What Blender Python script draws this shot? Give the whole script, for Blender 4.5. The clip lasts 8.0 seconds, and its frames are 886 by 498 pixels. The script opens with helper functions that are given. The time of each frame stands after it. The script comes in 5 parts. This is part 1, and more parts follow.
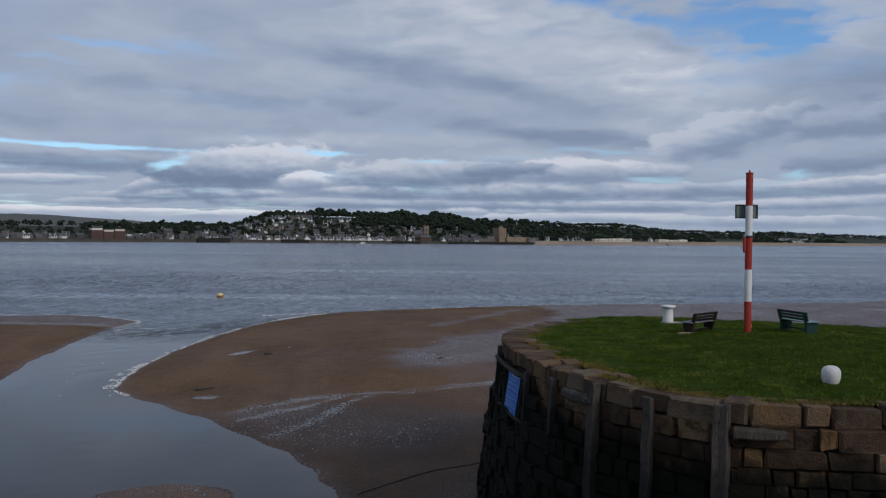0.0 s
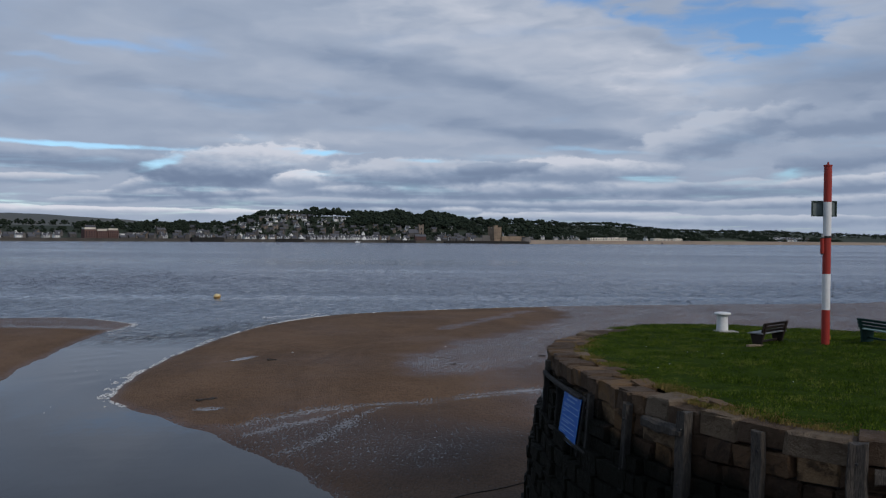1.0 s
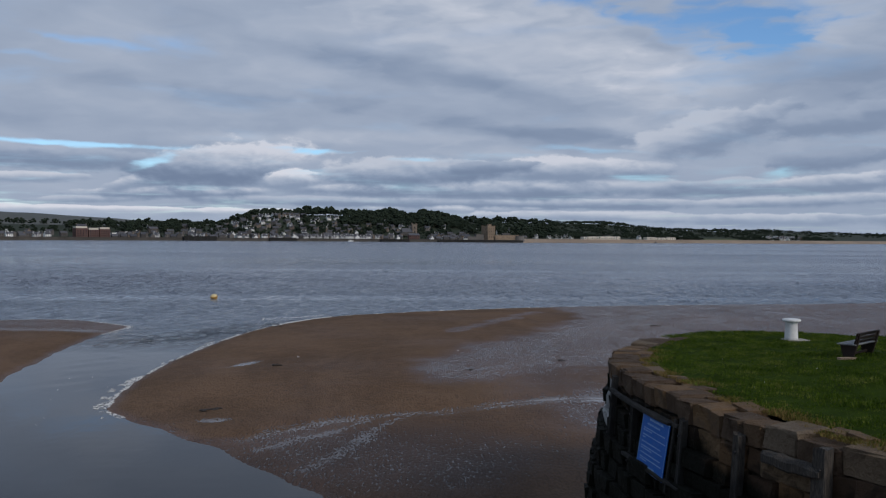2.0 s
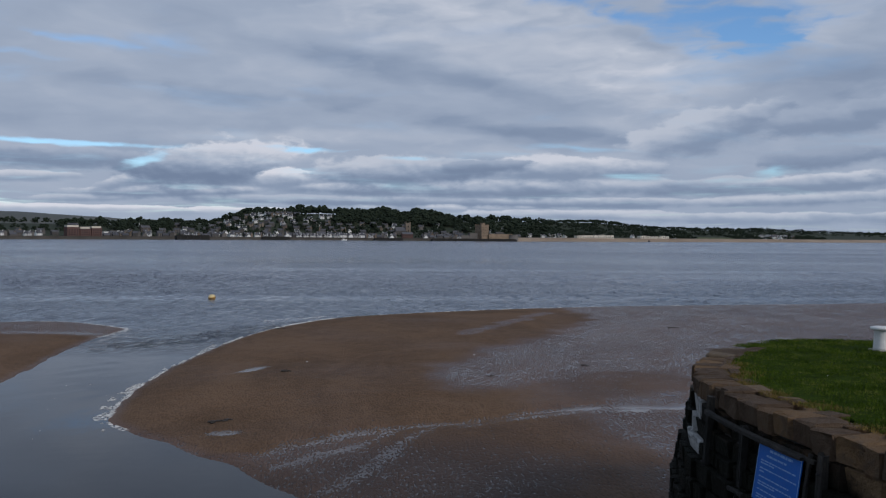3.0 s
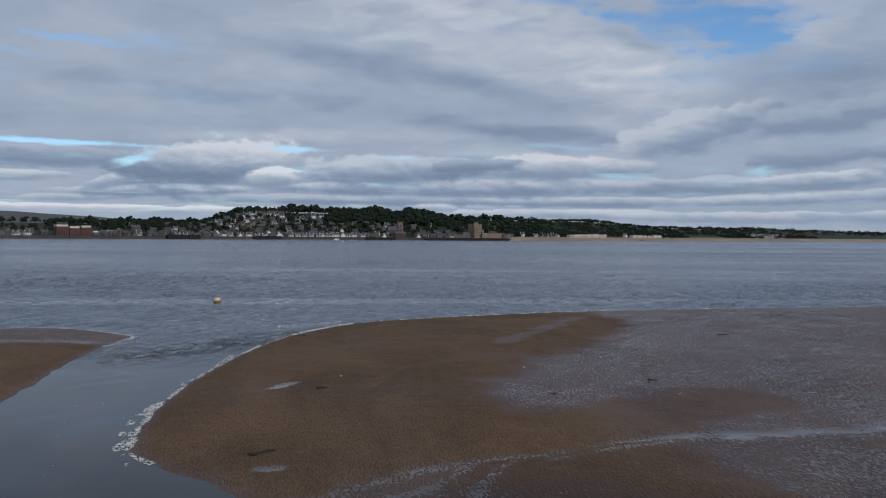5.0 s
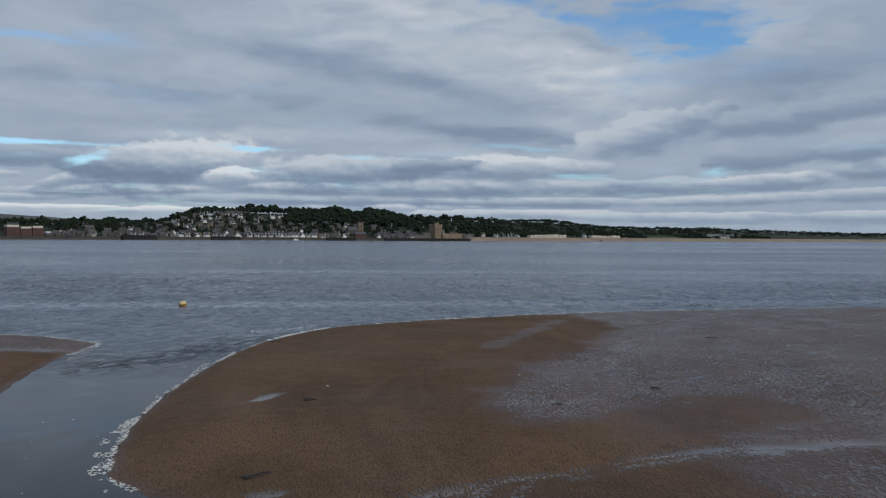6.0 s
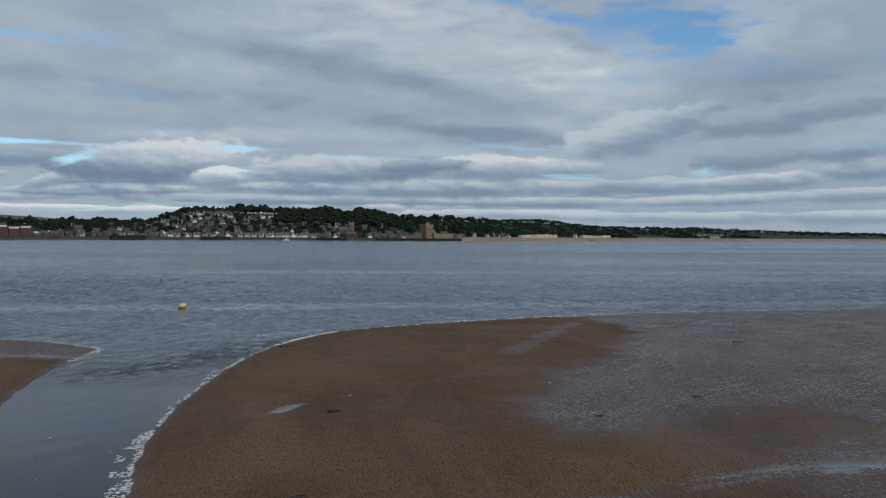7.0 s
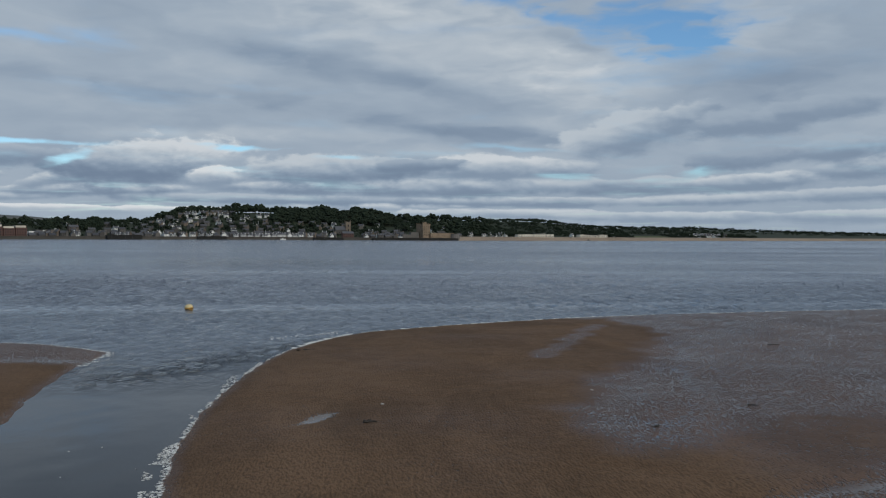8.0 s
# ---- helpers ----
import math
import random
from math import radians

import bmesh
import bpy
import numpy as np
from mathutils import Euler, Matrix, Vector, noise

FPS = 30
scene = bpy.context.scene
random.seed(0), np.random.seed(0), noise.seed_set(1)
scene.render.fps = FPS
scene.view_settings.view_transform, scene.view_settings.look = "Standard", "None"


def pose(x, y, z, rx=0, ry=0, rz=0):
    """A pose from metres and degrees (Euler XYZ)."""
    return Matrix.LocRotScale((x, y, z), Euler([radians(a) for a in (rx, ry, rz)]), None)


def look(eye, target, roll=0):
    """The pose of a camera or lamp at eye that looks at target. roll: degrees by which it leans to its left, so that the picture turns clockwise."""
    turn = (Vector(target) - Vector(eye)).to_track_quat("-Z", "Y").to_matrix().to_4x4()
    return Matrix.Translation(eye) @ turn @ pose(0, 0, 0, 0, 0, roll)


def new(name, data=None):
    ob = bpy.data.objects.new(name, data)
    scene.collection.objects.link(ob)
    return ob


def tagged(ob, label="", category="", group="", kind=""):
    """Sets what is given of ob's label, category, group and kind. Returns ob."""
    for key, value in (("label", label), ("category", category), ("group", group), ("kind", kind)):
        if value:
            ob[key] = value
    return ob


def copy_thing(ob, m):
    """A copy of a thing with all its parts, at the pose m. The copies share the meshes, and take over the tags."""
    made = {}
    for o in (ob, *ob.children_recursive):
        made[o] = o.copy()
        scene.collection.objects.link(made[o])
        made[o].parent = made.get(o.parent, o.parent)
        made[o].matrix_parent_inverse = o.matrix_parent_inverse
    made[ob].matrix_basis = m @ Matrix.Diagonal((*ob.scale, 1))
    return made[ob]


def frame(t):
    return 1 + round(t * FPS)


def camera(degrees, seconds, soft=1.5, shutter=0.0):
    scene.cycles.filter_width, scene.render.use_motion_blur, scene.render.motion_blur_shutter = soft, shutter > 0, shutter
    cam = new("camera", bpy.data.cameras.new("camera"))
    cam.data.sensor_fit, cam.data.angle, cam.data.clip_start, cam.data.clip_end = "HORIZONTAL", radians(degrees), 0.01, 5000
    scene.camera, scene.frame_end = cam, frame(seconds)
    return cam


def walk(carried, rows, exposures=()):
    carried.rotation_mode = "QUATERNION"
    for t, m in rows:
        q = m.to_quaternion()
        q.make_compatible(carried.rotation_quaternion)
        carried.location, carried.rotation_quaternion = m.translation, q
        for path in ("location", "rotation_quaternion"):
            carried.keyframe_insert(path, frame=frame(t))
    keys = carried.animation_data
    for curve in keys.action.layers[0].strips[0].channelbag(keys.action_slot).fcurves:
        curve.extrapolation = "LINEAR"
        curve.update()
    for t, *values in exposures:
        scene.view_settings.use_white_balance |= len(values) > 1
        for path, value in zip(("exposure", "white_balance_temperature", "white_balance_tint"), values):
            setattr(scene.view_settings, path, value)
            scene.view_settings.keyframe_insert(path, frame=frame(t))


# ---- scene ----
cam = camera(54.8, 8.0, soft=1.2)

# seconds, eye, compass heading, pitch, lean
PATH = [
    (0, (-1.250, 0.720, 10.235), 3.785, -0.774, 0.57),
    (0.5, (-1.830, 2.491, 10.262), 3.928, -0.802, 0.56),
    (1, (-2.452, 4.232, 10.265), 4.186, -0.831, 0.55),
    (1.5, (-3.114, 5.946, 10.254), 4.445, -0.859, 0.54),
    (3, (-5.316, 10.957, 10.204), 5.192, -0.974, 0.51),
    (3.5, (-6.115, 12.593, 10.199), 5.451, -0.974, 0.50),
    (4, (-6.942, 14.218, 10.203), 5.597, -1.003, 0.50),
    (5.3, (-9.213, 18.407, 10.255), 6.120, -1.028, 0.47),
    (5.5, (-9.576, 19.050, 10.267), 6.631, -1.031, 0.47),
    (5.75, (-10.034, 19.853, 10.281), 7.616, -1.003, 0.46),
    (6, (-10.497, 20.656, 10.295), 8.572, -0.974, 0.46),
    (6.5, (-11.435, 22.266, 10.318), 9.095, -0.945, 0.45),
    (7, (-12.390, 23.881, 10.327), 9.269, -0.974, 0.44),
    (7.5, (-13.358, 25.506, 10.314), 9.411, -0.974, 0.43),
    (8, (-14.337, 27.142, 10.267), 9.585, -1.003, 0.42),
]


def aim(eye, heading, pitch, lean):
    h, p = radians(heading), radians(pitch)
    way = Vector((math.sin(h) * math.cos(p), math.cos(h) * math.cos(p), math.sin(p)))
    return look(eye, Vector(eye) + way, lean)


walk(cam, [(t, aim(eye, heading, pitch, lean)) for t, eye, heading, pitch, lean in PATH],
     [(0, 0.0, 6250, 15), (4, 0.0, 6250, 15), (6, 0.0, 6380, 10), (8, 0.0, 6450, 8)])

# ---------------------------------------------------------------- sky and sun
SUN_HEADING, SUN_HEIGHT = 138.0, 32.0          # degrees: compass heading from +y towards +x, and height

world = bpy.data.worlds.new("sky")
scene.world = world
world.use_nodes = True
wt = world.node_tree
wt.nodes.clear()


def wire(tree, kind, inputs=(), operation=""):
    """A node with its inputs; an input is a value or another node's output."""
    n = tree.nodes.new(kind)
    if operation:
        n.operation = operation
    for key, value in dict(inputs).items():
        if isinstance(value, bpy.types.NodeSocket):
            tree.links.new(value, n.inputs[key])
        else:
            n.inputs[key].default_value = value
    return n


def calc(tree, op, a, b=0.0, c=0.0):
    return wire(tree, "ShaderNodeMath", {0: a, 1: b, 2: c}, operation=op).outputs[0]


def span(tree, value, a, b, lo=0.0, hi=1.0, smooth=True):
    n = wire(tree, "ShaderNodeMapRange", {0: value, 1: a, 2: b, 3: lo, 4: hi})
    n.interpolation_type = "SMOOTHSTEP" if smooth else "LINEAR"
    return n.outputs[0]


def blend(tree, fac, a, b, mode="MIX"):
    n = tree.nodes.new("ShaderNodeMix")
    n.data_type, n.blend_type = "RGBA", mode
    for i, value in ((0, fac), (6, a), (7, b)):
        if isinstance(value, bpy.types.NodeSocket):
            tree.links.new(value, n.inputs[i])
        else:
            n.inputs[i].default_value = value if i == 0 or len(value) == 4 else (*value, 1)
    return n.outputs[2]


def grain(tree, vector, scale, detail=4.0, rough=0.55, warp=0.0):
    return wire(tree, "ShaderNodeTexNoise", {"Vector": vector, "Scale": scale, "Detail": detail, "Roughness": rough, "Distortion": warp}).outputs[0]


way = wire(wt, "ShaderNodeTexCoord").outputs["Generated"]
xyz = wire(wt, "ShaderNodeSeparateXYZ", {0: way})
heading = calc(wt, "MULTIPLY", calc(wt, "ARCTAN2", xyz.outputs[0], xyz.outputs[1]), 57.2958)
height = calc(wt, "MULTIPLY", calc(wt, "ARCSINE", xyz.outputs[2]), 57.2958)
up = calc(wt, "ADD", calc(wt, "ABSOLUTE", xyz.outputs[2]), 0.045)
deck = wire(wt, "ShaderNodeCombineXYZ", {0: calc(wt, "DIVIDE", xyz.outputs[0], up), 1: calc(wt, "DIVIDE", xyz.outputs[1], up), 2: 0.0}).outputs[0]
flat = wire(wt, "ShaderNodeCombineXYZ", {0: heading, 1: height, 2: 0.0}).outputs[0]
ragged = wire(wt, "ShaderNodeTexNoise", {"Vector": wire(wt, "ShaderNodeMapping", {0: flat, 3: (0.22, 0.75, 1)}).outputs[0], "Scale": 1.0, "Detail": 5.0, "Roughness": 0.46}).outputs[1]
ragged = wire(wt, "ShaderNodeVectorMath", {0: ragged, 1: (0.5, 0.5, 0.5)}, operation="SUBTRACT").outputs[0]
swing = span(wt, height, 1.0, 14.0, 0.30, 0.75, False)
ragged = wire(wt, "ShaderNodeVectorMath", {0: ragged, 1: wire(wt, "ShaderNodeCombineXYZ", {0: 6.0, 1: calc(wt, "MULTIPLY", swing, 1.5), 2: 0.0}).outputs[0]}, operation="MULTIPLY").outputs[0]
flat = wire(wt, "ShaderNodeVectorMath", {0: flat, 1: ragged}, operation="ADD").outputs[0]


fray = calc(wt, "MULTIPLY_ADD", grain(wt, wire(wt, "ShaderNodeMapping", {0: flat, 3: (0.30, 0.95, 1)}).outputs[0], 1.0, 5.0, 0.46), 2.0, -1.0)


def after(vector, total):
    """The vector, worked out after the running total, so that few values are held at a time."""
    return wire(wt, "ShaderNodeVectorMath", {0: total, 1: (1e-6, 1e-6, 1e-6), 2: vector}, operation="MULTIPLY_ADD").outputs[0]


def masses(rows, total):
    """Adds soft cloud masses: heading, height, half width, half height, tilt (degrees), weight."""
    for a, e, w, h, tilt, weight in rows:
        m = wire(wt, "ShaderNodeMapping", {0: after(flat, total), 1: (a, e, 0), 2: (0, 0, radians(tilt)), 3: (w, h, 1)})
        m.vector_type = "TEXTURE"
        r = wire(wt, "ShaderNodeVectorMath", {0: m.outputs[0]}, operation="LENGTH").outputs["Value"]
        total = calc(wt, "MULTIPLY_ADD", span(wt, calc(wt, "ADD", r, fray), 1.5, 0.0), weight, total)
    return total


BRIGHT_HIGH = [(10.27, 12.46, 11.26, 3.0, -12, 0.22), (20.77, 9.85, 6.73, 2.48, -10, 0.14), (4.98, 15.14, 7.57, 1.51, -6, 0.08), (-4.73, 10.47, 5.59, 1.04, -4, 0.07), (-15.37, 7.82, 6.26, 0.7, -3, 0.07), (-21.83, 8.9, 3.57, 0.84, 0, 0.05), (-7.99, 6.32, 6.24, 0.51, 0, 0.16), (2.8, 6.56, 8.33, 0.45, 0, 0.1), (9.23, 5.52, 4.89, 0.53, -2, 0.16), (28.92, 12.69, 4.41, 2.35, 0, 0.2), (16.93, 7.29, 4.37, 0.58, -6, 0.08), (14.79, 5.13, 5.16, 0.37, 0, 0.1), (-2.53, 13.93, 5.26, 1.5, -6, 0.05)]
DARK_HIGH = [(2.38, 10.83, 6.44, 0.98, -10, -0.19), (10.31, 9.31, 5.63, 0.75, -12, -0.16), (-9.45, 8.65, 4.73, 0.55, -3, -0.16), (-15.71, 9.43, 3.81, 0.49, -3, -0.12), (-1.36, 8.56, 4.52, 0.53, -4, -0.12), (11.83, 6.7, 7.09, 0.56, -5, -0.27), (27.72, 9.49, 4.97, 1.66, 0, -0.16), (-21.2, 6.77, 4.58, 0.46, 0, -0.08), (-4.74, 11.72, 5.96, 0.6, -6, -0.08), (18.28, 12.4, 3.25, 0.51, -20, -0.11), (23.5, 8.68, 2.77, 0.69, -8, -0.07), (32.56, 9.48, 3.11, 1.87, 0, -0.08)]
GAPS = [(-20.26, 5.5, 7.6, 0.18, -0.5, 0.48), (-3.5, 5.49, 2.32, 0.24, -3, 0.66), (-14.26, 4.48, 1.4, 0.35, 22, 0.32), (-22.27, 1.94, 3.55, 0.39, 2, 0.28), (13.38, 15.29, 3.34, 0.59, -8, 0.5), (22.42, 13.54, 6.29, 1.68, -4, 0.55), (25.6, 12.24, 2.54, 1.22, 0, 0.32), (-17.88, 11.72, 2.72, 0.27, -4, 0.23), (-21.22, 10.54, 2.61, 0.23, 0, 0.17), (-12.65, 11.79, 2.85, 0.64, -4, 0.14), (1.87, 4.98, 1.36, 0.19, 0, 0.28), (15.14, 5.75, 4.41, 0.26, -4, 0.3), (25.72, 4.02, 2.03, 0.44, 12, 0.3), (17.33, 3.9, 2.54, 0.25, 0, 0.24), (-9.76, 1.65, 3.27, 0.25, 0, 0.24)]
calm = wire(wt, "ShaderNodeCombineXYZ", {0: heading, 1: height, 2: 0.0}).outputs[0]

# the high layer: a soft even sheet, faintly mottled, drawn out a little along the wind
broad = grain(wt, wire(wt, "ShaderNodeMapping", {0: deck, 2: (0, 0, radians(-10)), 3: (0.8, 0.7, 1)}).outputs[0], 0.55, 5.0, 0.45, 0.5)
sheet = grain(wt, wire(wt, "ShaderNodeMapping", {0: flat, 2: (0, 0, radians(5)), 3: (0.085, 0.30, 1)}).outputs[0], 1.0, 5.0, 0.50, 0.5)
mottle = grain(wt, wire(wt, "ShaderNodeMapping", {0: calm, 1: (9, 3, 0), 2: (0, 0, radians(6)), 3: (0.28, 0.80, 1)}).outputs[0], 1.0, 6.0, 0.48, 0.6)
light = calc(wt, "MULTIPLY_ADD", broad, 0.10, calc(wt, "MULTIPLY_ADD", sheet, 0.36, calc(wt, "MULTIPLY_ADD", mottle, 0.17, 0.180)))
light = calc(wt, "ADD", light, span(wt, height, 14.0, 34.0, 0.04, -0.10))
light = masses(BRIGHT_HIGH, masses(DARK_HIGH, light))

LOW_HEAPS = [(-18.97, 1.41, 10.06, 0.3, 0, 0.76, 1.0, 0), (-6.87, 1.4, 5.91, 0.3, 0, 0.74, 0.98, 0), (4.37, 1.77, 9.09, 0.34, 0, 0.58, 0.92, 0), (14.1, 1.32, 8.87, 0.41, 0, 0.52, 0.78, 0), (25.27, 1.14, 8.84, 0.48, 0, 0.52, 0.74, 0), (35.51, 1.22, 7.13, 0.48, 0, 0.5, 0.72, 0), (-17.67, 2.03, 4.08, 0.31, 2, 0.5, 0.68, 0), (-1.68, 2.15, 12.79, 0.41, 0, 0.36, 0.62, 0), (14.09, 2.13, 10.35, 0.44, 0, 0.38, 0.72, 0), (26.87, 2.26, 7.35, 0.47, 2, 0.4, 0.74, 0), (36.3, 2.56, 5.87, 0.59, 2, 0.42, 0.7, 0)]
MID_HEAPS = [(-12.6, 2.55, 6.41, 0.46, 2, 0.34, 0.84, 0.1), (0.19, 2.93, 5.67, 0.53, 0, 0.36, 0.88, 0.1), (10.38, 3.02, 11.25, 0.79, 1, 0.33, 0.74, 0.1), (21.55, 3.15, 8.1, 0.67, 1, 0.35, 0.64, 0), (29.68, 3.4, 5.5, 0.65, 2, 0.4, 0.78, -0.1), (36.55, 4.14, 4.38, 0.88, 4, 0.38, 0.68, 0), (-21.81, 3.25, 4.22, 0.39, 2, 0.52, 0.8, 0.1), (-14.67, 3.25, 2.45, 0.56, 14, 0.5, 0.76, 0.2), (12.22, 4.29, 8.2, 0.97, 0, 0.42, 0.84, 0)]
HIGH_HEAPS = [(-19.62, 4.57, 7.16, 0.9, -1, 0.34, 0.56, 0), (-9.6, 4.22, 6.0, 1.67, 7, 0.24, 0.86, 0.5), (-5.23, 3.48, 2.31, 0.86, 8, 0.48, 1.06, 0.4), (1.88, 4.0, 6.62, 1.21, 2, 0.28, 0.74, -0.2), (8.11, 4.51, 3.21, 0.53, 3, 0.3, 0.46, 0), (22.18, 6.56, 5.78, 1.47, 12, 0.42, 0.7, -0.45), (28.42, 4.72, 3.12, 0.92, 4, 0.36, 0.42, 0), (29.62, 7.1, 4.53, 1.04, 4, 0.4, 0.46, -0.1), (33.74, 7.79, 3.67, 0.92, 4, 0.42, 0.46, 0), (34.62, 5.23, 3.32, 0.96, 4, 0.38, 0.52, 0)]


def puffed(shift):
    return grain(wt, wire(wt, "ShaderNodeMapping", {0: calm, 1: shift, 3: (0.40, 0.85, 1)}).outputs[0], 1.0, 6.0, 0.50, 0.15)


puffs = puffed((0, 0, 0))
bulge = calc(wt, "SUBTRACT", puffs, puffed((0.10, 0.22, 0)))
wisps = grain(wt, wire(wt, "ShaderNodeMapping", {0: calm, 1: (40, 7, 0), 3: (0.16, 1.1, 1)}).outputs[0], 1.3, 6.0, 0.55)
small = calc(wt, "SUBTRACT", grain(wt, wire(wt, "ShaderNodeMapping", {0: calm, 1: (3, 8, 0), 3: (1.6, 3.2, 1)}).outputs[0], 1.0, 5.0, 0.6, 0.4), 0.5)


def heaped(rows, total):
    """Heaped clouds with a crisp lit crown and a soft shaded base: heading, height, half width, half height, tilt, shade of base, shade of crown, side that is lit."""
    for a, e, w, h, tilt, base_shade, crown, side in rows:
        m = wire(wt, "ShaderNodeMapping", {0: after(calm, total), 1: (a, e, 0), 2: (0, 0, radians(tilt)), 3: (w, h, 1)})
        m.vector_type = "TEXTURE"
        v = wire(wt, "ShaderNodeSeparateXYZ", {0: m.outputs[0]})
        r = wire(wt, "ShaderNodeVectorMath", {0: m.outputs[0]}, operation="LENGTH").outputs["Value"]
        r = calc(wt, "MULTIPLY_ADD", calc(wt, "SUBTRACT", puffs, 0.5), 1.4, r)
        r = calc(wt, "MULTIPLY_ADD", small, 0.28, r)
        lean = calc(wt, "MULTIPLY_ADD", v.outputs[0], side, calc(wt, "MULTIPLY_ADD", calc(wt, "SUBTRACT", wisps, 0.5), 0.45, v.outputs[1]))
        lean = calc(wt, "MULTIPLY_ADD", bulge, 1.1, lean)
        shade = span(wt, lean, -0.45, 0.80, base_shade - 0.13, crown + 0.09)
        edge_width = span(wt, v.outputs[1], -0.6, 0.5, 0.75, 0.24)
        cover = span(wt, r, 1.12, calc(wt, "SUBTRACT", 1.12, edge_width), 0.0, 0.95)
        total = calc(wt, "MULTIPLY_ADD", cover, calc(wt, "SUBTRACT", shade, total), total)
    return total


gap = masses(GAPS, calc(wt, "MULTIPLY", grain(wt, deck, 0.8, 8.0, 0.55, 0.4), 1.0))
gap = span(wt, gap, 0.52, 1.02)
light = heaped(HIGH_HEAPS, heaped(MID_HEAPS, heaped(LOW_HEAPS, light)))
ramp = wire(wt, "ShaderNodeValToRGB", {0: light})
el = ramp.color_ramp.elements
el[0].position, el[0].color = 0.10, (0.160, 0.215, 0.305, 1)
el[1].position, el[1].color = 1.0, (0.66, 0.68, 0.71, 1)
for at, colour in ((0.34, (0.235, 0.300, 0.395)), (0.56, (0.335, 0.400, 0.485)), (0.78, (0.465, 0.515, 0.575))):
    e = el.new(at)
    e.color = (*colour, 1)
clear = wire(wt, "ShaderNodeTexSky")
clear.sky_type, clear.sun_disc, clear.sun_elevation, clear.sun_rotation = "NISHITA", False, radians(SUN_HEIGHT), radians(SUN_HEADING)
clear.air_density, clear.dust_density, clear.ozone_density = 1.0, 0.2, 3.0
blue = wire(wt, "ShaderNodeVectorMath", {0: clear.outputs[0], 1: (0.086, 0.108, 0.121)}, operation="MULTIPLY").outputs[0]
sky = blend(wt, gap, ramp.outputs[0], blue)
wire(wt, "ShaderNodeOutputWorld", {0: wire(wt, "ShaderNodeBackground", {0: sky, 1: 1.0}).outputs[0]})

sun = new("sun", bpy.data.lights.new("sun", "SUN"))
sun.data.energy, sun.data.angle, sun.data.color = 1.5, radians(14), (1.0, 0.93, 0.83)
sh, se = radians(SUN_HEADING), radians(SUN_HEIGHT)
sun.matrix_basis = look((0, 0, 200), (-math.sin(sh) * math.cos(se), -math.cos(sh) * math.cos(se), 200 - math.sin(se)))


# ---------------------------------------------------------------- materials
def material(name):
    m = bpy.data.materials.new(name)
    m.use_nodes = True
    t = m.node_tree
    b = next(n for n in t.nodes if n.type == "BSDF_PRINCIPLED")
    return m, t, b


def place_of(t, kind="Object"):
    return wire(t, "ShaderNodeTexCoord").outputs[kind]


def relief(t, b, height, strength, distance):
    n = wire(t, "ShaderNodeBump", {"Strength": strength, "Distance": distance, "Height": height})
    t.links.new(n.outputs[0], b.inputs["Normal"])


def surface(name, dark, lit, scale=8.0, rough=(0.6, 0.85), bump=0.3, deep=0.01, vary=0.0, stain=None, metal=0.0, stretch=(1, 1, 1), gloss=0.4):
    """A worn surface: colour between two tones at two scales, uneven gloss, fine relief, tone by object or island."""
    m, t, b = material(name)
    p = wire(t, "ShaderNodeMapping", {0: place_of(t), 3: stretch}).outputs[0]
    fine, wide = grain(t, p, scale * 4, 6, 0.6), grain(t, p, scale * 0.35, 4, 0.6, 0.4)
    f = calc(t, "MULTIPLY_ADD", fine, 0.45, calc(t, "MULTIPLY", wide, 0.55))
    if vary:
        f = calc(t, "MULTIPLY_ADD", wire(t, "ShaderNodeObjectInfo").outputs["Random"], vary, calc(t, "SUBTRACT", f, vary / 2))
    c = blend(t, span(t, f, 0.3, 0.7), dark, lit)
    if stain:
        c = blend(t, span(t, grain(t, p, scale * 0.8, 7, 0.65, 0.6), 0.55, 0.72), c, stain)
    t.links.new(c, b.inputs["Base Color"])
    t.links.new(span(t, fine, 0.3, 0.7, *rough), b.inputs["Roughness"])
    b.inputs["Metallic"].default_value = metal
    b.inputs["Specular IOR Level"].default_value = gloss
    relief(t, b, fine, bump, deep)
    return m


def attribute(t, name):
    n = t.nodes.new("ShaderNodeAttribute")
    n.attribute_name = name
    return n.outputs["Fac"]


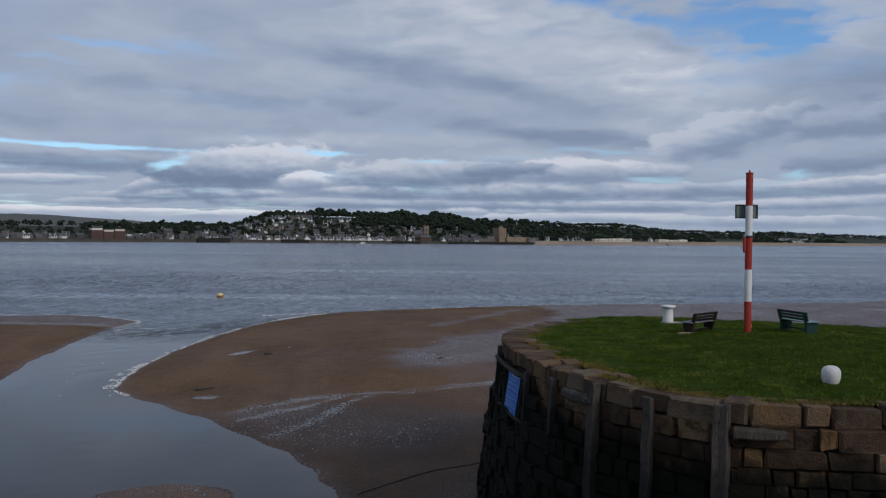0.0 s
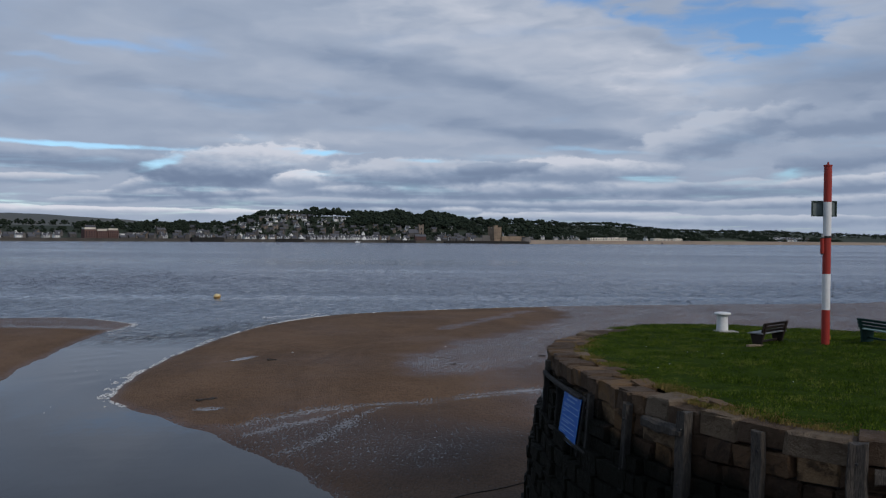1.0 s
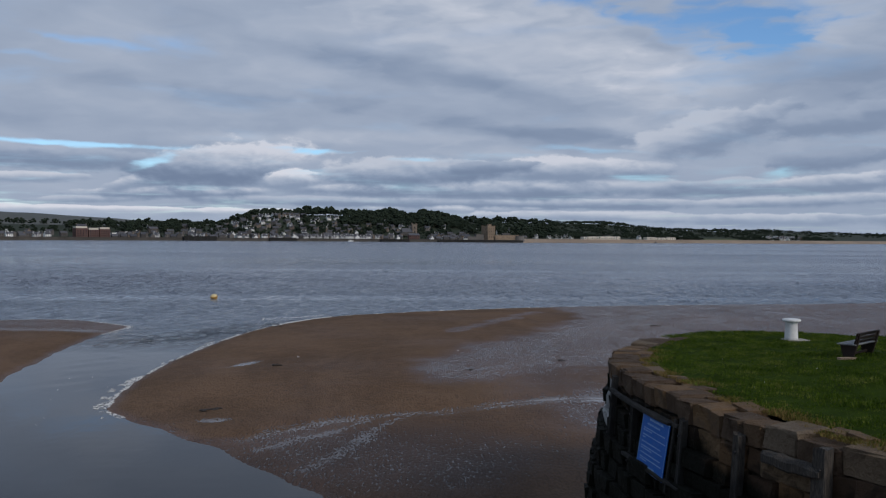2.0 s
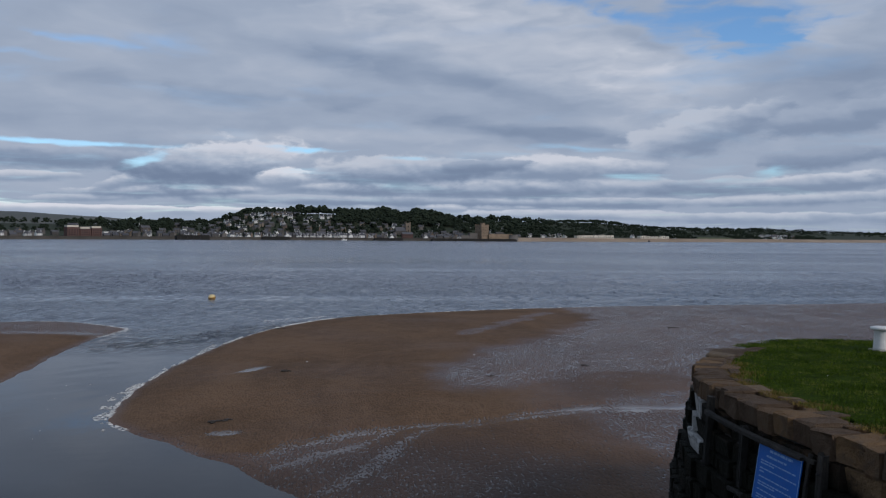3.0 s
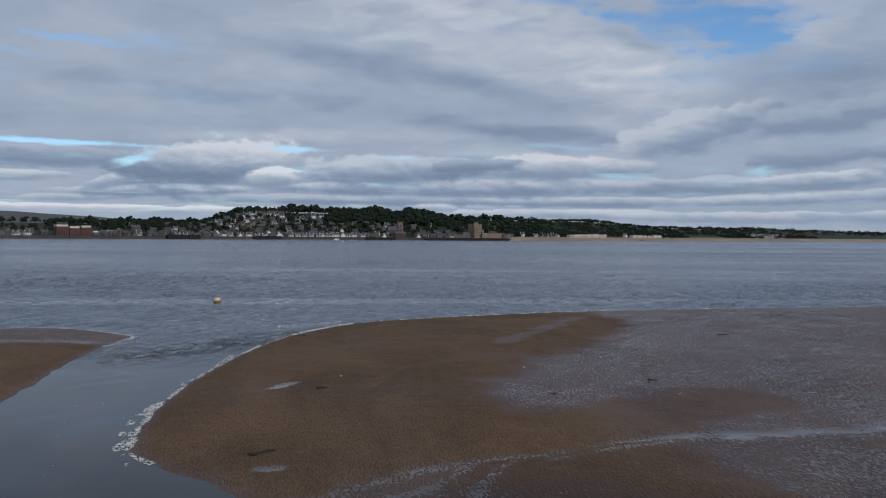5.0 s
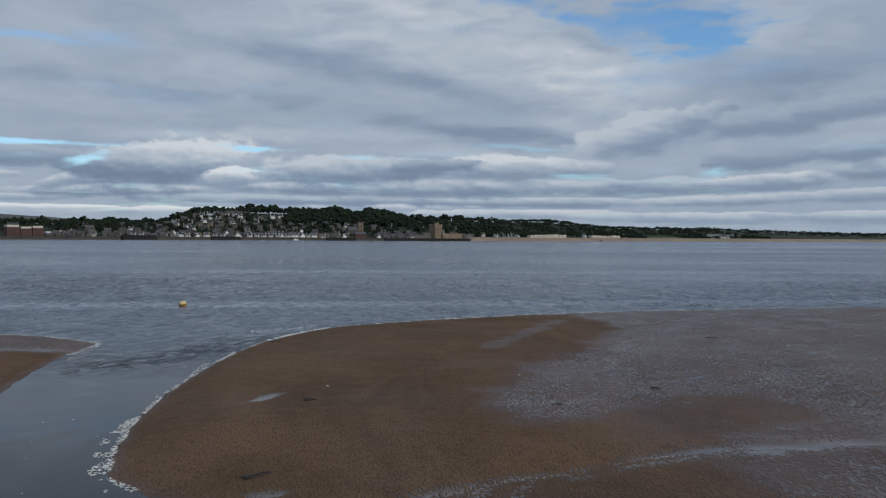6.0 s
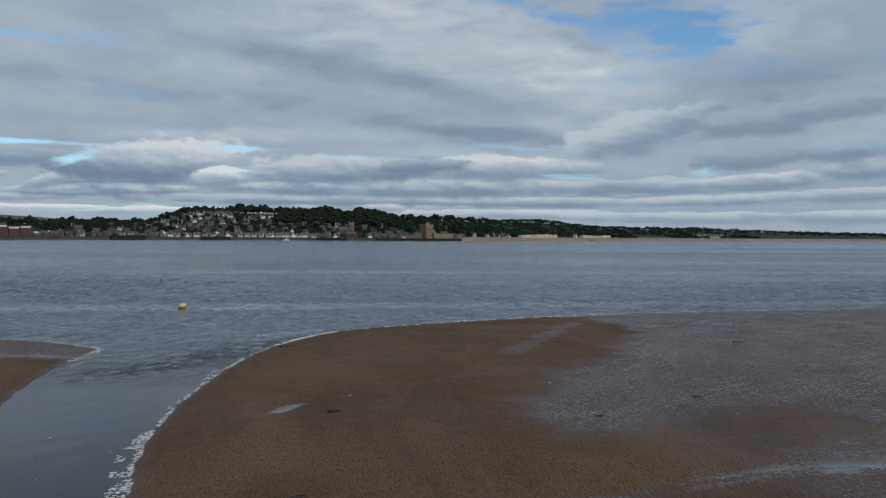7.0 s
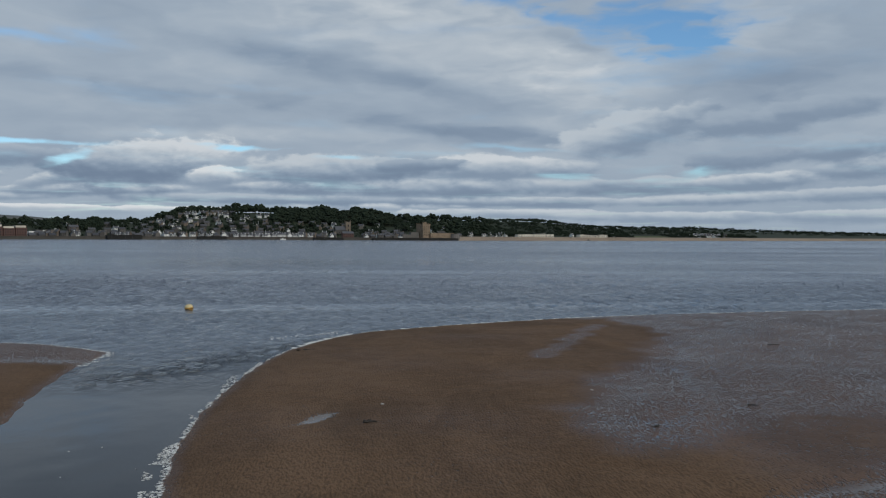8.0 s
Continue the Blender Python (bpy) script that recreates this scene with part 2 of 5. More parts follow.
def sand_material():
    m, t, b = material("wet_sand")
    p = place_of(t)
    wet, film = attribute(t, "wet"), attribute(t, "film")
    grit, drift = grain(t, p, 30, 3, 0.7), grain(t, wire(t, "ShaderNodeMapping", {0: p, 2: (0, 0, radians(35)), 3: (1.0, 0.45, 1)}).outputs[0], 0.14, 6, 0.6, 0.8)
    mottle = grain(t, p, 1.3, 5, 0.6, 0.3)
    f = calc(t, "MULTIPLY_ADD", drift, 0.6, calc(t, "MULTIPLY_ADD", grit, 0.2, calc(t, "MULTIPLY", mottle, 0.25)))
    dry = blend(t, span(t, f, 0.36, 0.68), (0.100, 0.060, 0.034), (0.180, 0.110, 0.065))
    damp = blend(t, span(t, f, 0.36, 0.68), (0.088, 0.053, 0.041), (0.154, 0.097, 0.075))
    c = blend(t, span(t, wet, 0.05, 0.8), dry, damp)
    # the low apron is mixed towards a darker brown, in mottled patches
    c = blend(t, calc(t, "MULTIPLY", attribute(t, "apron_dark"), span(t, mottle, 0.3, 0.6, 0.75, 1.0)), c, (0.030, 0.019, 0.015))
    # ripple marks, with standing water in their troughs where the bank is wet
    ripples = wire(t, "ShaderNodeTexNoise", {"Vector": wire(t, "ShaderNodeMapping", {0: p, 2: (0, 0, radians(12)), 3: (0.90, 0.33, 1)}).outputs[0],
                                              "Scale": 10.5, "Detail": 1.5, "Roughness": 0.5, "Distortion": 0.2}).outputs[0]
    # shade of the ripple troughs painted into the colour, on dry sand too
    c = blend(t, span(t, ripples, 0.34, 0.56, 0.36, 0.0), c, (0.030, 0.019, 0.013))
    pools = grain(t, p, 0.25, 5, 0.6, 0.6)
    level = calc(t, "MULTIPLY_ADD", wet, 0.40, calc(t, "MULTIPLY_ADD", calc(t, "SUBTRACT", pools, 0.5), 0.28, calc(t, "MULTIPLY_ADD", film, 0.50, 0.135)))
    water = span(t, calc(t, "SUBTRACT", level, ripples), -0.13, 0.08)
    t.links.new(blend(t, calc(t, "MULTIPLY", water, 0.35), c, (0.030, 0.021, 0.015)), b.inputs["Base Color"])
    sand_rough = span(t, wet, 0.0, 0.8, 0.85, 0.62)
    t.links.new(calc(t, "MULTIPLY_ADD", calc(t, "SUBTRACT", 0.10, sand_rough), water, sand_rough), b.inputs["Roughness"])
    t.links.new(span(t, calc(t, "MAXIMUM", wet, water), 0.0, 0.8, 0.15, 0.42), b.inputs["Specular IOR Level"])
    b.inputs["IOR"].default_value = 1.36
    rise = calc(t, "MULTIPLY", calc(t, "MULTIPLY_ADD", ripples, 1.0, calc(t, "MULTIPLY", grit, 0.12)), calc(t, "SUBTRACT", 1.0, water))
    relief(t, b, rise, 0.9, 0.10)
    return m


def water_material():
    m, t, b = material("sea_water")
    p = place_of(t)
    pos = wire(t, "ShaderNodeSeparateXYZ", {0: p})
    calm = span(t, pos.outputs[1], 108.0, 82.0)
    near = span(t, pos.outputs[1], 500.0, 130.0)
    slick = grain(t, wire(t, "ShaderNodeMapping", {0: p, 3: (0.14, 1, 1)}).outputs[0], 0.016, 6, 0.6, 0.6)
    chop = grain(t, wire(t, "ShaderNodeMapping", {0: p, 2: (0, 0, radians(20)), 3: (1.1, 0.6, 1)}).outputs[0], 0.8, 5, 0.62, 0.4)
    swell = grain(t, wire(t, "ShaderNodeMapping", {0: p, 2: (0, 0, radians(-15)), 3: (0.9, 0.7, 1)}).outputs[0], 0.16, 4, 0.5)
    small = grain(t, p, 3.0, 3, 0.6)
    crests = grain(t, wire(t, "ShaderNodeMapping", {0: p, 2: (0, 0, radians(-4)), 3: (0.62, 0.17, 1)}).outputs[0], 1.0, 2, 0.5, 0.3)
    h = calc(t, "MULTIPLY_ADD", crests, 1.0, calc(t, "MULTIPLY_ADD", chop, 1.5, calc(t, "MULTIPLY_ADD", swell, 0.5, calc(t, "MULTIPLY", small, 0.10))))
    # short steep waves where the channel runs out against the tide
    race = wire(t, "ShaderNodeMapping", {0: p, 1: (-20.5, 98.0, 0), 2: (0, 0, radians(56)), 3: (13.0, 2.6, 1.0)})
    race.vector_type = "TEXTURE"
    rip = span(t, wire(t, "ShaderNodeVectorMath", {0: race.outputs[0]}, operation="LENGTH").outputs["Value"], 1.6, 0.0)
    rip = calc(t, "MULTIPLY", rip, span(t, grain(t, wire(t, "ShaderNodeMapping", {0: p, 3: (1.0, 0.4, 1)}).outputs[0], 0.7, 4, 0.6), 0.42, 0.62))
    amount = calc(t, "MULTIPLY", calc(t, "MULTIPLY_ADD", calm, -0.993, 1.0), calc(t, "ADD", span(t, slick, 0.36, 0.64, 0.22, 1.0), calc(t, "MULTIPLY", rip, 1.8)))
    # sky sheen painted into the open water's base colour, paler far out
    open_sheen = blend(t, span(t, pos.outputs[1], 210.0, 125.0), (0.126, 0.146, 0.190), (0.104, 0.130, 0.170))
    t.links.new(blend(t, calm, open_sheen, (0.006, 0.007, 0.009)), b.inputs["Base Color"])
    t.links.new(calc(t, "MULTIPLY_ADD", calm, -0.06, calc(t, "MULTIPLY_ADD", near, -0.10, span(t, slick, 0.35, 0.65, 0.15, 0.24))), b.inputs["Roughness"])
    t.links.new(calc(t, "MULTIPLY_ADD", calm, -0.18, 1.47), b.inputs["IOR"])
    relief(t, b, calc(t, "MULTIPLY", h, amount), 1.0, 1.2)
    return m


def stone_material(name, dry):
    """Rubble stone of mixed tones; dry: how far it has bleached."""
    m, t, b = material(name)
    p, w = place_of(t), wire(t, "ShaderNodeNewGeometry").outputs["Position"]
    chance = wire(t, "ShaderNodeObjectInfo").outputs["Random"]
    shift = wire(t, "ShaderNodeVectorMath", {0: w, 1: wire(t, "ShaderNodeCombineXYZ", {0: calc(t, "MULTIPLY", chance, 40), 1: 0.0, 2: 0.0}).outputs[0]}, operation="ADD").outputs[0]
    fine, wide = grain(t, shift, 26, 6, 0.65), grain(t, shift, 2.6, 6, 0.62, 0.5)
    tone = wire(t, "ShaderNodeValToRGB", {0: chance})
    e = tone.color_ramp.elements
    e[0].position, e[0].color = 0.0, (0.050, 0.032, 0.021, 1)
    e[1].position, e[1].color = 1.0, (0.270, 0.155, 0.066, 1)
    for at, colour in ((0.3, (0.058, 0.036, 0.023)), (0.55, (0.088, 0.056, 0.036)), (0.68, (0.140, 0.085, 0.045)), (0.82, (0.225, 0.130, 0.056)), (0.93, (0.190, 0.155, 0.112))):
        n = e.new(at)
        n.color = (*colour, 1)
    c = blend(t, span(t, wide, 0.46, 0.64, 0, 0.75), tone.outputs[0], (0.026, 0.019, 0.014))
    c = blend(t, span(t, fine, 0.45, 0.8, 0, 0.5), c, (0.085, 0.066, 0.048))
    c = blend(t, dry, c, blend(t, span(t, wide, 0.3, 0.7), (0.082, 0.056, 0.036), (0.250, 0.180, 0.122)))
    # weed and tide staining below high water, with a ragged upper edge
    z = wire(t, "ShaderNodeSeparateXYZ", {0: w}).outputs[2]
    tide_shade = calc(t, "MULTIPLY_ADD", grain(t, w, 0.7, 6, 0.6, 0.5), 2.2, calc(t, "MULTIPLY", z, -1.0))
    # raised towards the seaward end, to paint in the shade of that face
    tide_shade = calc(t, "ADD", tide_shade, span(t, wire(t, "ShaderNodeSeparateXYZ", {0: w}).outputs[1], 21.5, 27.0, -0.25 - 1.5 * dry, 0.60 - 3.0 * dry))
    weed_shade = span(t, tide_shade, -4.95, -4.1)
    c = blend(t, weed_shade, c, blend(t, fine, (0.004, 0.005, 0.003), (0.012, 0.012, 0.008)))
    t.links.new(c, b.inputs["Base Color"])
    t.links.new(span(t, fine, 0.3, 0.7, 0.62, 0.9), b.inputs["Roughness"])
    b.inputs["Specular IOR Level"].default_value = 0.10
    relief(t, b, calc(t, "MULTIPLY_ADD", wide, 3.0, fine), 1.0, 0.06)
    return m


def timber_material():
    m, t, b = material("weathered_timber")
    w = wire(t, "ShaderNodeNewGeometry").outputs["Position"]
    p = wire(t, "ShaderNodeMapping", {0: place_of(t), 3: (3, 3, 0.35)}).outputs[0]
    fine, wide = grain(t, p, 16, 6, 0.6), grain(t, p, 1.6, 5, 0.6, 0.4)
    c = blend(t, span(t, fine, 0.3, 0.7), (0.016, 0.013, 0.010), (0.100, 0.084, 0.066))
    c = blend(t, span(t, wide, 0.5, 0.7), c, (0.030, 0.025, 0.020))
    z = wire(t, "ShaderNodeSeparateXYZ", {0: w}).outputs[2]
    tide_shade = calc(t, "MULTIPLY_ADD", grain(t, w, 0.9, 6, 0.6, 0.5), 2.2, calc(t, "MULTIPLY", z, -1.0))
    # seaward posts are painted dark further up, for shade, above the real weed
    tide_shade = calc(t, "ADD", tide_shade, span(t, wire(t, "ShaderNodeSeparateXYZ", {0: w}).outputs[1], 21.5, 27.0, -0.2, 0.9))
    c = blend(t, span(t, tide_shade, -4.7, -3.7), c, (0.008, 0.008, 0.006))
    t.links.new(c, b.inputs["Base Color"])
    t.links.new(span(t, fine, 0.3, 0.7, 0.7, 0.92), b.inputs["Roughness"])
    relief(t, b, fine, 1.0, 0.06)
    return m


def blade_material(name, tones, rough=0.55):
    m, t, b = material(name)
    chance = wire(t, "ShaderNodeNewGeometry").outputs["Random Per Island"]
    patch = calc(t, "MULTIPLY_ADD", grain(t, place_of(t), 4.5, 3, 0.6), 0.5, calc(t, "MULTIPLY", grain(t, place_of(t), 0.9, 4, 0.6), 0.5))
    r = wire(t, "ShaderNodeValToRGB", {0: calc(t, "MULTIPLY_ADD", chance, 0.34, calc(t, "MULTIPLY_ADD", patch, 2.9, -1.17))})
    e = r.color_ramp.elements
    e[0].position, e[0].color = 0.1, (*tones[0], 1)
    e[1].position, e[1].color = 0.9, (*tones[2], 1)
    n = e.new(0.5)
    n.color = (*tones[1], 1)
    t.links.new(r.outputs[0], b.inputs["Base Color"])
    b.inputs["Roughness"].default_value = rough
    b.inputs["Specular IOR Level"].default_value = 0.04
    return m


SAND, WATER = sand_material(), water_material()
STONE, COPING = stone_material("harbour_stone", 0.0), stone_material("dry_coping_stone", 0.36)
CORE = surface("dark_rubble_core", (0.020, 0.017, 0.014), (0.050, 0.042, 0.034), 3.0, bump=0.8, deep=0.05)
TURF = surface("turf_soil", (0.012, 0.024, 0.001), (0.030, 0.052, 0.004), 3.0, (0.8, 0.95), 0.6, 0.03, gloss=0.03)
GRASS = blade_material("grass", ((0.022, 0.044, 0.004), (0.068, 0.110, 0.010), (0.150, 0.160, 0.038)))
STRAW = blade_material("dry_grass", ((0.075, 0.070, 0.016), (0.205, 0.140, 0.052), (0.100, 0.105, 0.022)), 0.7)
TIMBER = timber_material()
RED = surface("red_paint", (0.27, 0.022, 0.013), (0.36, 0.032, 0.018), 3.0, (0.4, 0.6), 0.25, 0.004, stain=(0.22, 0.03, 0.02))
WHITE = surface("white_paint", (0.62, 0.62, 0.60), (0.76, 0.76, 0.74), 3.0, (0.4, 0.6), 0.25, 0.004)
STAINED_WHITE = surface("stained_white_paint", (0.48, 0.47, 0.44), (0.74, 0.74, 0.71), 4.0, (0.45, 0.7), 0.3, 0.006, stain=(0.40, 0.38, 0.33))
LIME = surface("limed_stone", (0.20, 0.20, 0.19), (0.46, 0.46, 0.44), 2.0, (0.7, 0.9), 0.6, 0.02, stain=(0.05, 0.045, 0.04))
BOARD = surface("grey_green_board", (0.10, 0.13, 0.125), (0.17, 0.20, 0.19), 3.0, (0.5, 0.7))
BOARD_EDGE = surface("dark_green_frame", (0.012, 0.030, 0.022), (0.025, 0.05, 0.038), 6.0, (0.5, 0.7))
BENCH_DARK = surface("dark_brown_stain", (0.014, 0.010, 0.009), (0.032, 0.024, 0.020), 6.0, (0.45, 0.7), 0.5, 0.006, 0.2, stretch=(0.4, 4, 4), gloss=0.12)
# seat tone is paler than the frame: light from above painted in
BENCH_SEAT = surface("top_lit_grey_wood", (0.10, 0.10, 0.10), (0.20, 0.20, 0.19), 6.0, (0.4, 0.65), 0.5, 0.006, 0.2, stretch=(0.4, 4, 4))
BENCH_GREEN = surface("dark_green_paint", (0.010, 0.030, 0.026), (0.022, 0.055, 0.046), 6.0, (0.35, 0.55), 0.4, 0.005, 0.2, stretch=(0.4, 4, 4), gloss=0.12)
# paler copy of the bench green, with top light in the colour
BENCH_TEAL = surface("top_lit_green_paint", (0.10, 0.19, 0.17), (0.19, 0.30, 0.26), 6.0, (0.35, 0.55), 0.4, 0.005, 0.2, stretch=(0.4, 4, 4))
BLUE = surface("blue_sign_enamel", (0.003, 0.092, 0.380), (0.005, 0.112, 0.440), 2.0, (0.45, 0.6), 0.1, 0.002)
LETTER = surface("white_lettering", (0.14, 0.30, 0.54), (0.24, 0.40, 0.60), 4.0, (0.4, 0.6), 0.1, 0.001)
STEEL = surface("galvanised_steel", (0.22, 0.23, 0.23), (0.36, 0.37, 0.37), 8.0, (0.4, 0.6), 0.2, 0.003, metal=0.7)
DARK_METAL = surface("black_iron", (0.010, 0.010, 0.010), (0.03, 0.03, 0.03), 8.0, (0.4, 0.6))
CONCRETE = surface("pale_concrete", (0.24, 0.23, 0.20), (0.38, 0.36, 0.31), 3.0, (0.8, 0.95), 0.5, 0.01)
YELLOW = surface("yellow_buoy_paint", (0.42, 0.22, 0.035), (0.60, 0.34, 0.06), 3.0, (0.4, 0.6), 0.2, 0.004, stain=(0.35, 0.20, 0.05))
PALE_YELLOW = surface("pale_buoy_paint", (0.62, 0.48, 0.22), (0.78, 0.66, 0.40), 3.0, (0.4, 0.6), 0.2, 0.004)
FOAM = surface("sea_foam", (0.48, 0.48, 0.46), (0.70, 0.70, 0.68), 5.0, (0.7, 0.9), 0.6, 0.02)
DRIFT = surface("wet_driftwood", (0.014, 0.011, 0.009), (0.040, 0.032, 0.026), 8.0, (0.5, 0.8), 0.6, 0.01)
SHELL = surface("bleached_shell", (0.45, 0.43, 0.40), (0.6, 0.58, 0.55), 9.0)
# leaf tones lifted and tinted bluish, painting in aerial haze
LEAVES = blade_material("far_foliage", ((0.014, 0.021, 0.016), (0.024, 0.034, 0.023), (0.042, 0.052, 0.030)), 0.9)
FIELD = surface("far_grassland", (0.016, 0.024, 0.012), (0.030, 0.040, 0.018), 0.02, (0.9, 1.0), 0.1, 0.1)
MOOR = surface("distant_moor", (0.075, 0.085, 0.085), (0.115, 0.115, 0.100), 0.006, (0.9, 1.0), 0.1, 0.1)
DUNE = surface("dune_grass", (0.060, 0.075, 0.025), (0.110, 0.115, 0.045), 0.05, (0.9, 1.0), 0.1, 0.1)
FAR_SAND = surface("far_beach_sand", (0.22, 0.16, 0.105), (0.36, 0.27, 0.185), 0.03, (0.8, 0.95), 0.1, 0.1)
QUAY = surface("black_weedy_quay", (0.008, 0.008, 0.007), (0.020, 0.019, 0.016), 0.15, (0.8, 0.95), 0.3, 0.1)
SEAWALL = surface("weedy_sea_wall", (0.040, 0.036, 0.030), (0.085, 0.076, 0.064), 0.15, (0.8, 0.95), 0.3, 0.1)
SLATE = surface("slate_roof", (0.050, 0.052, 0.060), (0.095, 0.096, 0.105), 0.3, (0.6, 0.8), 0.3, 0.05, 0.3)
RENDER_WHITE = surface("white_render", (0.70, 0.70, 0.67), (0.82, 0.82, 0.79), 0.2, (0.8, 0.95), 0.2, 0.02, 0.3)
CREAM = surface("cream_render", (0.58, 0.54, 0.45), (0.74, 0.70, 0.60), 0.2, (0.8, 0.95), 0.2, 0.02, 0.3)
STONE_GREY = surface("grey_rubble_stone", (0.070, 0.066, 0.062), (0.150, 0.140, 0.128), 0.3, (0.8, 0.95), 0.3, 0.04, 0.5)
STONE_TAN = surface("tan_sandstone", (0.120, 0.096, 0.076), (0.230, 0.185, 0.142), 0.3, (0.8, 0.95), 0.3, 0.04, 0.4)
CASTLE_STONE = surface("dark_tan_castle_stone", (0.150, 0.112, 0.078), (0.320, 0.240, 0.165), 0.25, (0.8, 0.95), 0.4, 0.06, stain=(0.06, 0.05, 0.04))
BRICK_RED = surface("red_brick", (0.080, 0.044, 0.038), (0.125, 0.070, 0.058), 0.3, (0.8, 0.95), 0.3, 0.03, 0.3)
GLASS = surface("dark_window_glass", (0.012, 0.014, 0.017), (0.03, 0.034, 0.04), 1.0, (0.08, 0.2), 0.0, 0.001)


# ---------------------------------------------------------------- building helpers
def mesh_of(name, bm, mat, smooth=False):
    me = bpy.data.meshes.new(name)
    bmesh.ops.recalc_face_normals(bm, faces=bm.faces)
    bm.to_mesh(me)
    bm.free()
    me.materials.append(mat)
    if smooth:
        me.shade_smooth()
    return me


def part(name, bm, mat, parent, label="", smooth=False):
    ob = new(name, mesh_of(name, bm, mat, smooth))
    ob.parent = parent
    return tagged(ob, label)


def base(name, m, label, category, group="", kind=""):
    ob = new(name)
    ob.empty_display_size = 0.2
    ob.matrix_basis = m
    return tagged(ob, label, category, group, kind)


def raw(name, verts, faces, mat, smooth=False):
    me = bpy.data.meshes.new(name)
    me.from_pydata(verts, [], faces)
    me.materials.append(mat)
    if smooth:
        me.shade_smooth()
    return new(name, me)


def box(bm, centre, size, turn=None, bevel=0.0):
    r = bmesh.ops.create_cube(bm, size=1.0)
    m = Matrix.Translation(centre) @ (turn if turn is not None else Matrix.Identity(4)) @ Matrix.Diagonal((*size, 1))
    bmesh.ops.transform(bm, matrix=m, verts=r["verts"])
    if bevel:
        edges = list({e for v in r["verts"] for e in v.link_edges})
        bmesh.ops.bevel(bm, geom=edges, offset=bevel, segments=1, affect="EDGES", profile=0.5)
    return bm


def rod(bm, a, b, r0, r1=None, seg=12):
    a, b = Vector(a), Vector(b)
    m = Matrix.Translation((a + b) / 2) @ (b - a).to_track_quat("Z", "Y").to_matrix().to_4x4()
    bmesh.ops.create_cone(bm, cap_ends=True, segments=seg, radius1=r0, radius2=r0 if r1 is None else r1, depth=(b - a).length, matrix=m)
    return bm


def lathe(bm, profile, seg=28):
    rings = [[bm.verts.new((r * math.cos(2 * math.pi * k / seg), r * math.sin(2 * math.pi * k / seg), z)) for k in range(seg)] for r, z in profile]
    for a, b in zip(rings, rings[1:]):
        for k in range(seg):
            bm.faces.new((a[k], a[(k + 1) % seg], b[(k + 1) % seg], b[k]))
    bm.faces.new(rings[0][::-1])
    bm.faces.new(rings[-1])
    return bm


def boxed(*rows, bevel=0.0):
    bm = bmesh.new()
    for centre, size in rows:
        box(bm, centre, size, bevel=bevel)
    return bm


def curve_through(points, step):
    """A smooth line through plan points, at even steps."""
    pts = [Vector(p) for p in points]
    pts = [2 * pts[0] - pts[1], *pts, 2 * pts[-1] - pts[-2]]
    fine = []
    for a, b, c, d in zip(pts, pts[1:], pts[2:], pts[3:]):
        for k in range(24):
            u = k / 24
            fine.append(0.5 * (2 * b + (c - a) * u + (2 * a - 5 * b + 4 * c - d) * u * u + (3 * b - a - 3 * c + d) * u ** 3))
    fine.append(pts[-2])
    out, left = [fine[0]], step
    for a, b in zip(fine, fine[1:]):
        length = (b - a).length
        while left <= length:
            out.append(a.lerp(b, left / length))
            left += step
        left -= length
    return out


def inside(px, py, poly):
    hit = np.zeros(px.shape, bool)
    for (x0, y0), (x1, y1) in zip(poly, poly[1:] + poly[:1]):
        if y0 != y1:
            hit ^= ((y0 > py) != (y1 > py)) & (px < (x1 - x0) * (py - y0) / (y1 - y0) + x0)
    return hit


def away(px, py, line):
    """Distance of points from a plan line."""
    best = np.full(px.shape, 1e9)
    for (x0, y0), (x1, y1) in zip(line, line[1:]):
        dx, dy = x1 - x0, y1 - y0
        u = np.clip(((px - x0) * dx + (py - y0) * dy) / (dx * dx + dy * dy), 0, 1)
        best = np.minimum(best, np.hypot(px - x0 - u * dx, py - y0 - u * dy))
    return best


def hills(px, py, size, seed=0.0):
    """Smooth plan noise between about -1 and 1, from a few sums of waves."""
    total = np.zeros(px.shape)
    rnd = random.Random(seed)
    for k in range(9):
        a, f, ph = rnd.uniform(0, 6.28), rnd.uniform(0.6, 2.6) / size, rnd.uniform(0, 6.28)
        total += np.sin((px * math.cos(a) + py * math.sin(a)) * f * 2 + ph + 1.3 * np.sin((py * math.cos(a) - px * math.sin(a)) * f * 1.3 + ph * 2))
    return total / 4.5


def ease(v, a, b):
    u = np.clip((v - a) / (b - a), 0, 1)
    return u * u * (3 - 2 * u)


# ---------------------------------------------------------------- sand banks and water
SHORE = [(75, 137), (50, 134), (33, 131.5), (20, 128.5), (8, 124), (0, 120), (-8, 115), (-13.5, 106.5), (-17, 96), (-18.9, 84.5),
         (-19.8, 74), (-19.9, 66.5), (-19.4, 61.5), (-18.7, 57.8), (-14.5, 52.6), (-11.5, 49.3), (-9.4, 46.3), (-6, 41.6), (-4.1, 37.6), (-3, 34.3), (-2, 28), (-1, 15)]
SPIT = [(-150, 92), (-60, 107), (-47, 109.4), (-41, 110.6), (-37, 109), (-33.7, 106.2), (-31.2, 104.2), (-30.2, 101.8), (-30.8, 96.5), (-30.9, 88),
        (-30.2, 80), (-29.6, 71), (-28, 62), (-28, 50), (-40, 44)]
shore_line = [tuple(v) for v in curve_through(SHORE, 1.0)]
spit_line = [tuple(v) for v in curve_through(SPIT, 1.0)]
bank_poly = [(240, 150), *shore_line, (0, -90), (240, -90)]
spit_poly = [*spit_line, (-160, 40)]
